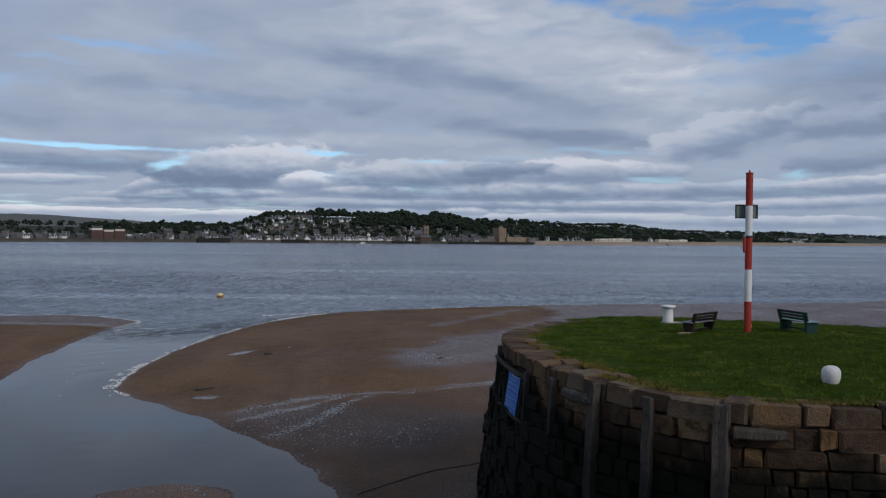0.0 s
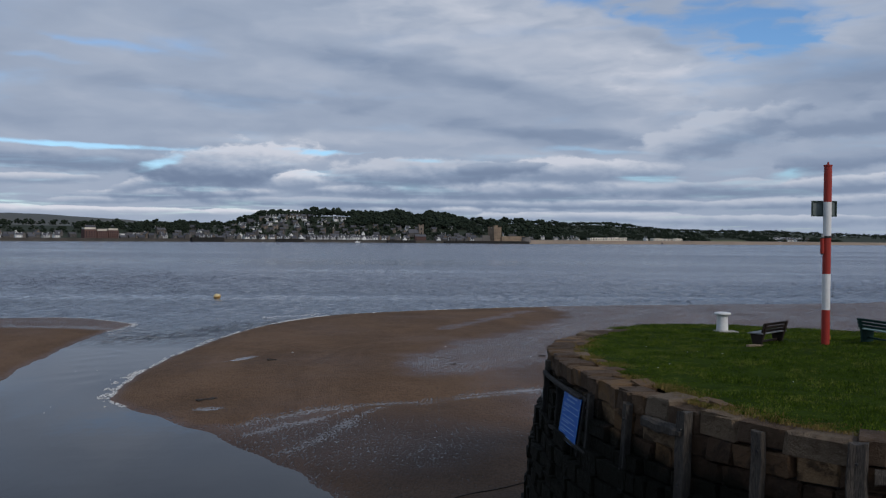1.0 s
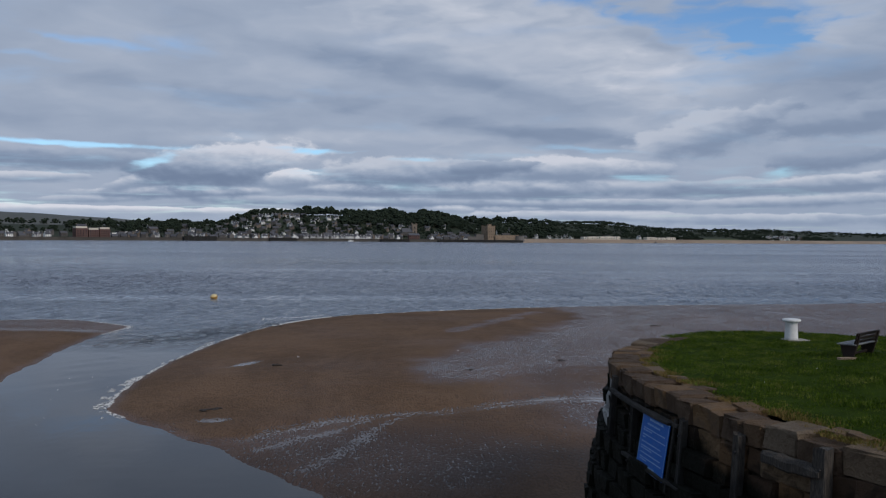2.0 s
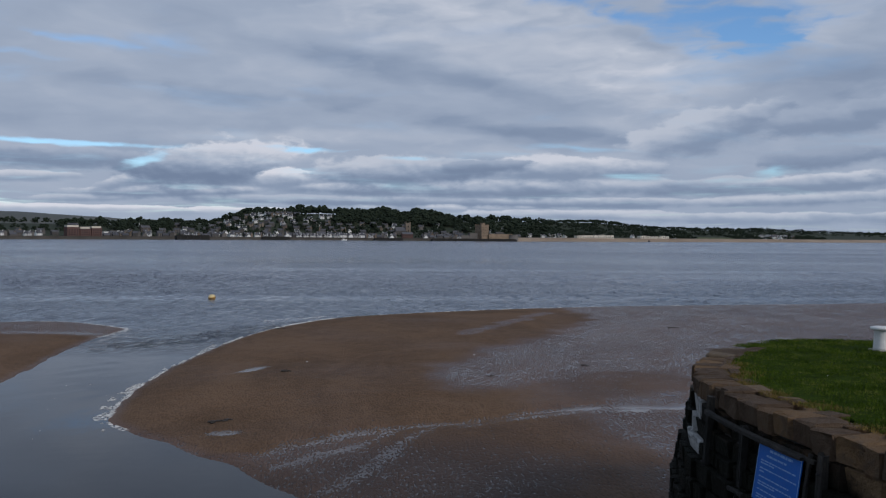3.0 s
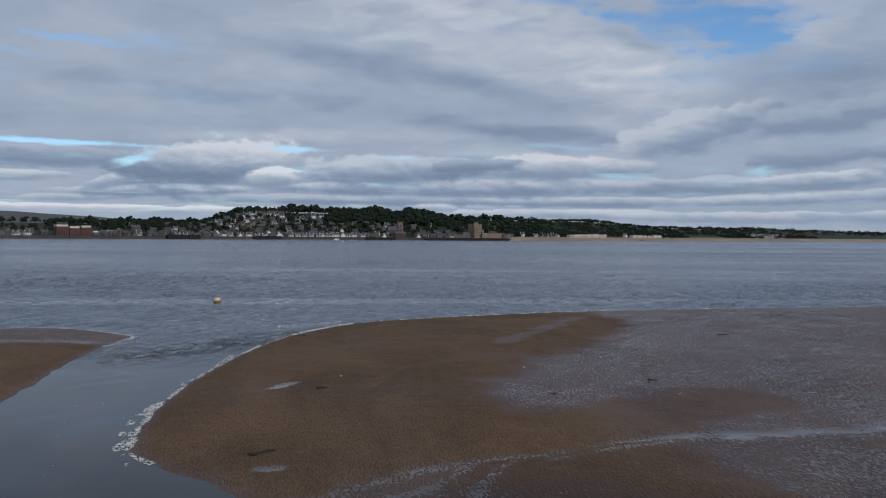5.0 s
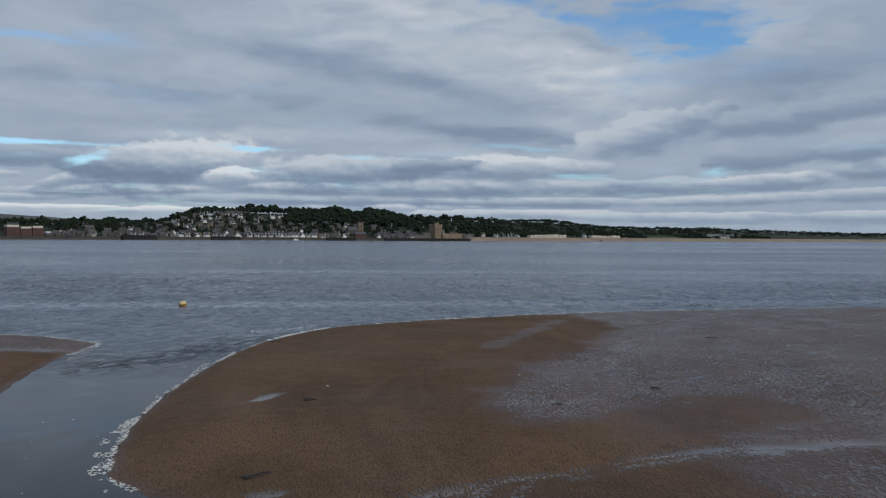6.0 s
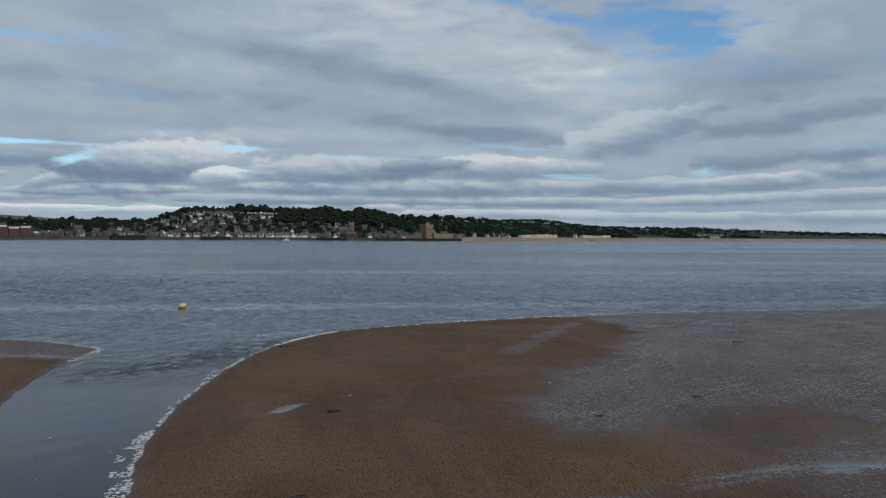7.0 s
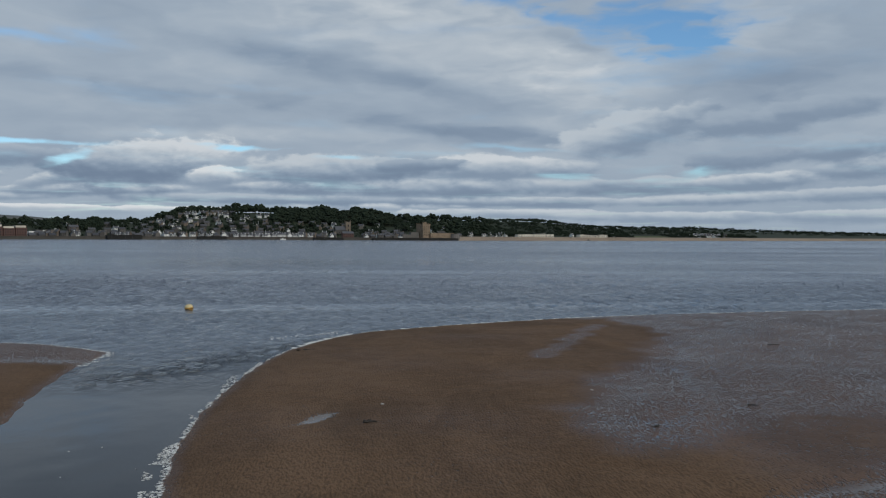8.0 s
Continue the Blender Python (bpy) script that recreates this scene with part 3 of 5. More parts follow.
RILL = [(-10.2, 50.4), (-8.9, 51.1), (-6.2, 52.4), (-3.5, 53.6), (-1.2, 54.4), (1.2, 55.2), (4.5, 55.7), (8, 56.0), (12.2, 56.2), (16, 56.6), (22, 57.5), (34, 59)]
STREAKS = [[(-1.0, 54.4), (-2.3, 52.7), (-3.4, 50.6), (-4.1, 48.6), (-4.9, 46.7), (-5.9, 45.1), (-7.0, 44.1)], [(-3.4, 53.6), (-4.9, 51.1), (-6.4, 49.5), (-7.9, 48.6), (-9.3, 48.0)],
           [(-9.6, 51.6), (-6.0, 53.0), (-2.7, 54.3), (-0.5, 55.0)], [(-0.5, 53.4), (2.2, 54.2), (5.5, 54.6), (9.5, 54.9)]]
DRY_EDGE = [(12, 132), (17, 124), (19.5, 114), (18.5, 106), (16.2, 101.4), (9.5, 88.8), (4.5, 81.8), (1.7, 77.7), (-0.8, 74.2), (-1.9, 71.8), (-2.5, 68), (-2.1, 64.3), (-0.4, 61.9), (1.7, 60.6), (3.6, 60.9), (6.4, 62.1),
            (9.2, 64.0), (12.5, 66.1), (13.4, 64.6), (9.7, 60.6), (7.3, 58.9), (5.5, 56), (4.5, 50), (5.5, 44), (8, 36), (10, 20)]
WET_STRIP = [(4.2, 90.6), (9.5, 100), (17, 113.5)]


def graded(a, b, c, d, near, far):
    return np.concatenate([np.arange(a, b, far), np.arange(b, c, near), np.arange(c, d + far, far)])


def sand_banks():
    xs, ys = graded(-150, -48, 78, 230, 0.33, 8.0), graded(-86, 30, 140, 148, 0.33, 4.0)
    gx, gy = np.meshgrid(xs, ys)
    px, py = gx.ravel(), gy.ravel()
    px = px + 0.22 * hills(px, py, 3.0, 5) * (np.abs(py - 85) < 50)
    py = gy.ravel() + 0.18 * hills(px, py, 2.5, 6) * (np.abs(gy.ravel() - 85) < 50)
    px0, py0 = gx.ravel(), gy.ravel()
    d = np.where(inside(px, py, bank_poly), 1, -1) * away(px, py, shore_line)
    s = np.where(inside(px, py, spit_poly), 1, -1) * away(px, py, spit_line)
    bar = 2.2 - np.hypot((px + 9.9) / 1.25, py - 34.2)
    def rise(v, top, run):
        return np.where(v > 0, top * (1 - np.exp(-v / run)) + 0.07 * (1 - np.exp(-v / 0.35)), 0.10 * v)
    z = np.maximum.reduce([rise(d, 1.0, 11.0), rise(s, 0.55, 9.0), rise(bar, 0.25, 3.0)])
    z = np.maximum(z, -2.5)
    above = ease(z, 0.05, 0.5)
    z += above * (0.10 * hills(px, py, 9.0, 2) + 0.035 * hills(px, py, 2.2, 3))
    # hollows that hold water
    rill, side = away(px, py, RILL), np.minimum.reduce([away(px, py, streak) for streak in STREAKS])
    pond_a = np.hypot((px + 13.4) * 0.66, (py - 72.9 - 0.9 * (px + 13.3)) * 0.9)
    pond_b = np.hypot((px + 12.1) * 0.85, (py - 54.0) * 1.6)
    z -= 0.12 * np.exp(-(rill / 1.0) ** 2) + 0.08 * np.exp(-(pond_a / 1.0) ** 2) + 0.06 * np.exp(-(pond_b / 0.9) ** 2)
    # wetness: high on the flat towards the pier, on the low apron and along the water's edge
    east = np.where(inside(px, py, [*DRY_EDGE, (240, 20), (240, 150), (10, 150)]), 1, -1) * away(px, py, DRY_EDGE)
    east = east + 1.2 * hills(px, py, 4.0, 8)
    wet = 0.80 * ease(east, -1.2, 3.6)
    strip = away(px, py, WET_STRIP) + 0.5 * hills(px, py, 2.5, 18)
    wet = np.maximum(wet, 0.62 * (1 - ease(strip, 0.5, 1.7)))
    wet = np.maximum(wet, (0.48 + 0.10 * hills(px, py, 3.5, 33)) * ease(px, 0.5, 7.0) * (1 - ease(py, 66, 72)))
    apron = np.where(inside(px, py, [*RILL, (34, 30), (-4, 30), (-20, 52)]), 1, -1) * rill
    patchy = hills(px, py, 6.0, 9)
    wet = np.maximum(wet, ease(apron, -0.6, 0.8) * np.clip(0.40 + 0.20 * patchy - 0.006 * (px + 8), 0.24, 0.58))
    # how far the apron is darkened, more towards low x
    apron_dark = ease(apron, 0.0, 5.0) * np.clip(0.55 - 0.035 * (px + 2) + 0.2 * patchy, 0.1, 0.70)
    wet = np.maximum(wet, 0.55 * ease(-d, -1.1, -0.1))
    wet = np.where(s > -1, np.maximum(0.55 * ease(-s, -1.0, -0.1), 0.66 * ease(py - 0.04 * px, 95.0, 99.0)), wet)
    wet = np.maximum(wet, 0.14 + 0.12 * hills(px, py, 7.0, 19))
    film = np.maximum.reduce([0.70 * np.exp(-(rill / 0.70) ** 2) * (0.8 + 0.3 * hills(px, py, 1.6, 29)), 0.62 * np.exp(-(side / 0.42) ** 2) * (0.75 + 0.35 * hills(px, py, 2.0, 23)), np.exp(-(pond_a / 0.8) ** 4), np.exp(-(pond_b / 0.75) ** 4)])
    film = np.maximum(film, np.where(s > 0, 0.25 * np.exp(-((py - 0.04 * px - 98.3) / 1.2) ** 2), 0))
    wide = len(xs)
    i = np.arange(len(xs) - 1)[None, :] + wide * np.arange(len(ys) - 1)[:, None]
    quads = np.stack([i, i + 1, i + 1 + wide, i + wide], -1).reshape(-1, 4)
    ob = raw("ground", np.column_stack([px0, py0, z]).tolist(), quads.tolist(), SAND, True)
    for name, values in (("wet", wet), ("film", film), ("apron_dark", apron_dark)):
        ob.data.attributes.new(name, "FLOAT", "POINT").data.foreach_set("value", values.astype(np.float32))
    return tagged(ob, "brown tidal sand bank, rippled and wet, with shallow pools", "sand", kind="structure")


ground = sand_banks()


def sand_height(x, y):
    hit, where, _, _ = ground.ray_cast((x, y, 20), (0, 0, -1))
    return where.z if hit else 0.0


def wave_height(px, py):
    """Short wind waves off the banks, still water in the channel, steep ones where it runs out against the tide."""
    rnd = random.Random(8)
    z = np.zeros(px.shape)
    for k in range(46):
        length = 1.5 * 1.018 ** k
        turn = math.radians(90) + rnd.choice((-1, 1)) * rnd.gauss(math.radians(52), 0.25)
        fx, fy = math.cos(turn) * 2 * math.pi / length, math.sin(turn) * 2 * math.pi / length
        bend = 0.9 * np.sin(px * fy * 0.13 + py * fx * 0.11 + rnd.uniform(0, 6.28))
        z += 0.0260 * (length / 2.5) ** 0.6 * np.sin(px * fx + py * fy + bend + rnd.uniform(0, 6.28))
    run = np.hypot(((px + 20.5) * 0.56 + (py - 98) * 0.83) / 14.0, ((py - 98) * 0.56 - (px + 20.5) * 0.83) / 2.8)
    race = (1 - ease(run, 0.3, 1.5)) * (0.5 + 0.5 * hills(px, py, 3.0, 41))
    gusts = 0.75 + 0.35 * hills(px, py, 30.0, 42)
    return z * (0.03 + 0.97 * ease(py, 90, 117)) * (gusts + 2.3 * race) * (1 - 0.9 * ease(py, 200, 330))


def estuary():
    ys, step = [-300.0, 40.0, 64.0], 0.45
    while ys[-1] < 330:
        ys.append(ys[-1] + step)
        step = 0.45 if ys[-1] < 150 else step * 1.012
    ys = np.array(ys + [500, 1000, 2000, 4700])
    xs = np.concatenate([[-4600, -1000, -300], np.arange(-120, 150, 0.62), [300, 1000, 4600]])
    gx, gy = np.meshgrid(xs, ys)
    px, py = gx.ravel(), gy.ravel()
    z = wave_height(px, py) * ease(px, -120, -108) * (1 - ease(px, 138, 149))
    shoal = np.minimum(away(px, py, [tuple(v) for v in curve_through(SHORE, 4.0)]), away(px, py, [tuple(v) for v in curve_through(SPIT, 4.0)]))
    z *= 0.15 + 0.85 * ease(shoal, 0.5, 5.0)
    z[(px < -120) | (px > 150) | (py < 64) | (py > 340)] = 0
    wide = len(xs)
    i = np.arange(len(xs) - 1)[None, :] + wide * np.arange(len(ys) - 1)[:, None]
    quads = np.stack([i, i + 1, i + 1 + wide, i + wide], -1).reshape(-1, 4)
    ob = raw("water", np.column_stack([px, py, z]).tolist(), quads.tolist(), WATER, True)
    return tagged(ob, "grey-blue tidal estuary water with small ripples", "water", kind="structure")


estuary()


def sea_foam():
    rnd = random.Random(4)
    verts, faces = [], []
    def clump(x, y, r, tall=0.08):
        n, k = rnd.randint(5, 8), len(verts)
        stretch, turn = rnd.uniform(1.2, 2.6), rnd.uniform(-0.5, 0.5)
        verts.append((x, y, 0.02 + r * tall))
        for j in range(n):
            a = 2 * math.pi * j / n
            q = r * rnd.uniform(0.5, 1.1)
            u, v = q * math.cos(a) * stretch, q * math.sin(a)
            verts.append((x + u * math.cos(turn) - v * math.sin(turn), y + u * math.sin(turn) + v * math.cos(turn), 0.006))
        faces.extend((k, k + 1 + j, k + 1 + (j + 1) % n) for j in range(n))
    # along the bank: a broad lace by the inner bend, a thin broken line further out
    for (x, y), (x1, y1) in zip(shore_line, shore_line[1:]):
        nx, ny = (y - y1), (x1 - x)
        length = math.hypot(nx, ny)
        nx, ny = -nx / length, -ny / length
        thick = 0.5 + 0.5 * noise.noise((x * 0.35, y * 0.35, 6))
        if y < 56 or (x > 0 and y < 100):
            continue
        elif y < 72:
            count, reach, big = int(70 + 40 * thick), 0.42 * (1 - ease(y, 63, 75)) + 0.26, 0.050
        elif y < 104:
            count, reach, big = int(16 + 22 * thick), 0.16 + 0.34 * ease(noise.noise((x * 0.3, y * 0.16, 3)), -0.1, 0.4), 0.050
        else:
            count, reach, big = int(14 + 34 * ease(noise.noise((x * 0.13, 3.0, 1.0)) + 0.8 * noise.noise((x * 0.7, 3.0, 1.0)), -0.1, 0.5)), 0.4, 0.09
        for _ in range(count):
            u = rnd.random()
            off = -0.10 + rnd.random() ** 1.15 * reach * 1.7
            fx, fy = x + (x1 - x) * u + nx * off, y + (y1 - y) * u + ny * off
            if noise.noise((fx * 1.5, fy * 0.8, 11)) < (0.06 if off > 0.3 else -0.22):
                continue
            clump(fx, fy, rnd.uniform(0.25, 1.15) * big * (1.6 if rnd.random() < 0.12 else 1.0), 0.5 if x > 4 else 0.2)
    for (x, y) in spit_line:
        if y > 96 and x > -60:
            for _ in range(16 if x > -36 else 9):
                clump(x + rnd.gauss(0.0, 0.30), y + rnd.gauss(0.05, 0.16), rnd.uniform(0.02, 0.08), 0.3)
    for _ in range(110):
        u = rnd.random()
        clump(-17 + 8 * u + rnd.gauss(0, 0.5), 111.5 + 5.5 * u + rnd.gauss(0, 0.5), rnd.uniform(0.03, 0.10))
    for _ in range(7):
        clump(rnd.uniform(-25, -21), rnd.uniform(54, 72), rnd.uniform(0.02, 0.05))
    return tagged(raw("sea_foam", verts, faces, FOAM), "thin broken white foam along the sand bank", "foam", kind="stuff")


sea_foam()

# ---------------------------------------------------------------- pier head
TOP = 6.70                                     # coping of the pier
OUTLINE = [(30, 14.6), (20, 16.4), (14, 17.45), (9.5, 18.2), (7.6, 18.5), (6.2, 18.95), (5.18, 20.05), (4.18, 21.6), (3.47, 23.45), (3.08, 25.25),
           (2.88, 27.5), (2.80, 29.6), (2.93, 31.2), (3.52, 33.2), (4.6, 35.3), (6.2, 37.5), (8.5, 39.3), (11.5, 39.4), (14.5, 37.9), (18, 35.9), (24, 33), (30, 31)]
STEP = 0.25
edge = curve_through(OUTLINE, STEP)
BATTER = 0.15


def flare(s, depth):
    """How far the face stands out below the coping: almost upright on the land side, spreading under weed at the seaward end."""
    sea = float(ease(s, SEA_FROM, SEA_TO))
    return (1 - sea) * 0.07 * depth + sea * float(np.interp(depth, (0, 0.75, 1.45, 2.1, 3.0, 4.5, 8.0), (0, 0.045, 0.18, 0.38, 0.55, 0.70, 1.0)))


def edge_at(s, z=TOP, out=0.0, slope=None):
    """A place on the wall's face at the length s along it, at the height z, and the wall's direction there."""
    k = max(1, min(len(edge) - 2, int(s / STEP)))
    f = s / STEP - k
    p = edge[k].lerp(edge[k + 1], max(0.0, min(1.0, f)))
    d = (edge[min(k + 2, len(edge) - 1)] - edge[k - 1]).normalized()
    n = Vector((-d.y, d.x))
    p = p + n * (out + (flare(s, TOP - z) if slope is None else slope * (TOP - z)))
    return Vector((p.x, p.y, z)), d, n


def turned(d):
    return Matrix.Rotation(math.atan2(d.y, d.x), 4, "Z")


def nearest(x, y):
    return min(range(len(edge)), key=lambda k: (edge[k] - Vector((x, y))).length) * STEP


SEA_FROM, SEA_TO = nearest(5.2, 20.0), nearest(3.2, 24.6)


def pier_core():
    bm = bmesh.new()
    rings = []
    for z, out in ((-1.5, -0.22), (6.35, -0.22)):
        ring = []
        for k in range(2, len(edge) - 2, 2):
            p, _, _ = edge_at(k * STEP, z, out)
            ring.append(bm.verts.new(p))
        rings.append(ring)
    n = len(rings[0])
    for k in range(n):
        bm.faces.new((rings[0][k], rings[0][(k + 1) % n], rings[1][(k + 1) % n], rings[1][k]))
    bm.faces.new(rings[1])
    me = mesh_of("wall_pier", bm, CORE)
    return tagged(new("wall_pier", me), "old dark weedy stone harbour wall with curved end", "wall", kind="structure")


wall_pier = pier_core()


def mound(x, y):
    """Height of the turf on the pier head."""
    return 6.70 + 0.38 * math.exp(-(((x - 12.8) / 4.5) ** 2 + ((y - 29.0) / 4.5) ** 2)) + 0.03 * noise.noise((x * 0.5, y * 0.5, 3))


def turf():
    lawn, bend_from, bend_to = [], SEA_FROM, SEA_TO
    for k in range(2, len(edge) - 2):
        s = k * STEP
        back = s > nearest(6.2, 37.5)
        inset = (0.28 if back else 0.36 + 0.60 * float(ease(s, bend_from, bend_to))) + 0.22 * noise.noise((s * 0.55, 0, 7)) + 0.08 * noise.noise((s * 2.3, 4, 7))
        p, _, _ = edge_at(s, TOP, -inset)
        lawn.append((p.x, p.y))
    xs, ys = np.arange(2, 31, 0.3), np.arange(13, 40.5, 0.3)
    gx, gy = np.meshgrid(xs, ys)
    px, py = gx.ravel(), gy.ravel()
    keep = inside(px, py, lawn)
    depth = away(px, py, lawn)
    index, verts, faces = {}, [], []
    for k in np.nonzero(keep)[0]:
        index[k] = len(verts)
        x, y = float(px[k]), float(py[k])
        verts.append((x, y, TOP + (mound(x, y) - TOP) * float(ease(depth[k], -0.1, 0.8)) - 0.01))
    wide = len(xs)
    for k in index:
        q = (k, k + 1, k + 1 + wide, k + wide)
        if all(j in index for j in q):
            faces.append([index[j] for j in q])
    ob = raw("turf", verts, faces, TURF, True)
    tagged(ob, "short green turf covering the pier head", "lawn", kind="structure")
    return lawn


lawn = turf()


def grass_blades(name, count, mat, tall, label, band=None, seed=1):
    rng = np.random.default_rng(seed)
    px, py = rng.uniform(2.5, 22, count * 3), rng.uniform(15, 40.5, count * 3)
    ok = inside(px, py, lawn)
    d = away(px, py, lawn)
    if band:
        rim = np.array(lawn)
        rim = rim[rng.integers(0, len(rim) // 2 + 20, count * 3)]
        px, py = rim[:, 0] + rng.normal(0.08, band, count * 3), rim[:, 1] + rng.normal(0.08, band, count * 3)
        d = away(px, py, lawn)
        ok = (inside(px, py, lawn) | (d < 0.16)) & (rng.random(len(px)) < ease(hills(px, py, 1.3, 12), -0.7, 0.5))
    px, py, d = px[ok][:count], py[ok][:count], d[ok][:count]
    z = np.array([TOP + (mound(x, y) - TOP) * float(ease(q, -0.1, 0.8)) - 0.02 for x, y, q in zip(px, py, d)])
    h = tall * rng.uniform(0.5, 1.25, len(px)) * (1 + 0.55 * hills(px, py, 0.9, 14) + 0.45 * hills(px, py, 0.35, 15)).clip(0.30, 2.3)
    a, lean = rng.uniform(0, 6.28, len(px)), rng.uniform(0.1, 0.75, len(px))
    w = rng.uniform(0.008, 0.018, len(px)) * (tall / 0.08) ** 0.3
    cx, cy, b = np.cos(a), np.sin(a), rng.uniform(0, 6.28, len(px))
    left = np.column_stack([px - cx * w, py - cy * w, z])
    right = np.column_stack([px + cx * w, py + cy * w, z])
    tip = np.column_stack([px + np.cos(b) * h * lean, py + np.sin(b) * h * lean, z + h])
    verts = np.stack([left, right, tip], 1).reshape(-1, 3)
    faces = np.arange(len(verts)).reshape(-1, 3)
    return tagged(raw(name, verts.tolist(), faces.tolist(), mat), label, "grass", kind="stuff")


grass_blades("grass", 170000, GRASS, 0.058, "short green grass on the pier head")
grass_blades("dry_grass", 15000, STRAW, 0.062, "straw-coloured dry grass fringing the stone coping", band=0.26, seed=2)


def daisies():
    """A few small white flower heads scattered in the grass."""
    rnd = random.Random(12)
    verts, faces = [], []
    for _ in range(7):
        x, y = rnd.uniform(5, 9), rnd.uniform(23, 33)
        z, k = mound(x, y) + 0.06, len(verts)
        verts.append((x, y, z + 0.006))
        for j in range(8):
            q = 0.020 * (1.0 if j % 2 else 0.75)
            verts.append((x + q * math.cos(j * 0.785), y + q * math.sin(j * 0.785), z))
        faces.extend((k, k + 1 + j, k + 1 + (j + 1) % 8) for j in range(8))
    tagged(raw("daisies", verts, faces, WHITE), "small white daisies scattered in the grass", "flowers", kind="stuff")


daisies()


# posts, rails and board stand against the wall's face
def fender_post(x, y, top, bottom, wide, deep, lean=0.0, label="weathered grey timber fender post against the harbour wall"):
    s = nearest(x, y)
    p, d, n = edge_at(s, bottom, 0.02, 0.07)
    q, _, _ = edge_at(s, top, 0.02, 0.07)
    rnd = random.Random(int(s * 100))
    bm = bmesh.new()
    rings = []
    for k in range(9):
        u = k / 8
        c = p.lerp(q, u) + Vector((n.x, n.y, 0)) * (deep / 2 - 0.02) + Vector((d.x, d.y, 0)) * (lean * (u - 0.5) + rnd.uniform(-0.015, 0.015))
        w2 = wide / 2 * (1 + rnd.uniform(-0.10, 0.06)) * (1.0 if k < 8 else 0.94)
        d2 = deep / 2 * (1 + rnd.uniform(-0.10, 0.06))
        ch = 0.18 * min(w2, d2)
        ring = []
        for a, b in ((-w2 + ch, -d2), (w2 - ch, -d2), (w2, -d2 + ch), (w2, d2 - ch), (w2 - ch, d2), (w2 * 0.15, d2 - rnd.uniform(0.0, 0.04)), (-w2 + ch, d2), (-w2, d2 - ch), (-w2, -d2 + ch)):
            ring.append(bm.verts.new((c.x + d.x * a + n.x * b, c.y + d.y * a + n.y * b, c.z + (rnd.uniform(-0.04, 0.03) if k == 8 else 0))))
        rings.append(ring)
    for a, b in zip(rings, rings[1:]):
        for j in range(9):
            bm.faces.new((a[j], a[(j + 1) % 9], b[(j + 1) % 9], b[j]))
    bm.faces.new(rings[0][::-1])
    bm.faces.new(rings[-1])
    root = base("fender_post", Matrix.Translation(p), label, "post", "timber fenders of the pier")
    bmesh.ops.transform(bm, matrix=Matrix.Translation(-p), verts=bm.verts)
    part("timber", bm, TIMBER, root)
    for z in (0.35, 1.5):
        if top - z > bottom:
            b, _, _ = edge_at(s, top - z, deep + 0.005, 0.07)
            bolt = bmesh.new()
            rod(bolt, b - p, b - p + Vector((n.x, n.y, 0)) * 0.04, 0.03, 0.025, 8)
            part("bolt", bolt, DARK_METAL, root)
    return root


def waling(x0, y0, x1, y1, z0, z1, thick, deep, out=0.05, label="split grey timber rail bolted along the harbour wall"):
    s0, s1 = nearest(x0, y0), nearest(x1, y1)
    rnd = random.Random(int(s0 * 77))
    bm = bmesh.new()
    rings, n0 = [], 9
    first = None
    for k in range(n0):
        u = k / (n0 - 1)
        p, d, n = edge_at(s0 + (s1 - s0) * u, z0 + (z1 - z0) * u, out)
        first = first or p.copy()
        worn = 1.0 - (0.45 * (u - 0.7) / 0.3 if u > 0.7 else 0.0)
        h, w = thick / 2 * worn * rnd.uniform(0.85, 1.08), deep * rnd.uniform(0.85, 1.05)
        drop = rnd.uniform(-0.015, 0.015)
        ring = []
        for a, b in ((0, -h), (w * 0.85, -h), (w, -h * 0.7), (w, h * 0.5), (w * 0.8, h), (0, h * rnd.uniform(0.8, 1.0))):
            ring.append(bm.verts.new((p.x + n.x * a - first.x, p.y + n.y * a - first.y, p.z + b + drop - first.z)))
        rings.append(ring)
    for a, b in zip(rings, rings[1:]):
        for j in range(6):
            bm.faces.new((a[j], a[(j + 1) % 6], b[(j + 1) % 6], b[j]))
    bm.faces.new(rings[0][::-1])
    bm.faces.new(rings[-1])
    root = base("timber_rail", Matrix.Translation(first), label, "rail", "timber rails of the pier")
    part("timber", bm, TIMBER, root)
    return root


fender_post(6.13, 18.78, 6.66, 1.5, 0.36, 0.30, 0.0, "broad weathered grey timber fender post against the harbour wall")
fender_post(5.0, 20.3, 6.55, 2.0, 0.24, 0.20, 0.12, "split twisted timber fender post against the harbour wall")
fender_post(4.08, 21.8, 6.62, 3.3, 0.28, 0.24, 0.10)
fender_post(3.42, 23.7, 6.45, 3.6, 0.20, 0.18, 0.08)
fender_post(2.9, 25.6, 6.30, 4.2, 0.16, 0.16)
fender_post(2.72, 28.3, 6.20, 4.4, 0.16, 0.16)
fender_post(2.70, 30.2, 6.50, 4.6, 0.16, 0.16)
waling(6.3, 18.85, 7.35, 18.5, 6.10, 6.07, 0.27, 0.24)
waling(3.5, 22.9, 4.0, 21.8, 6.22, 6.18, 0.24, 0.26)
waling(2.7, 30.0, 2.9, 26.2, 6.14, 6.08, 0.12, 0.11, 0.12)
waling(2.85, 28.6, 3.05, 25.4, 4.85, 4.85, 0.10, 0.08, 0.02)


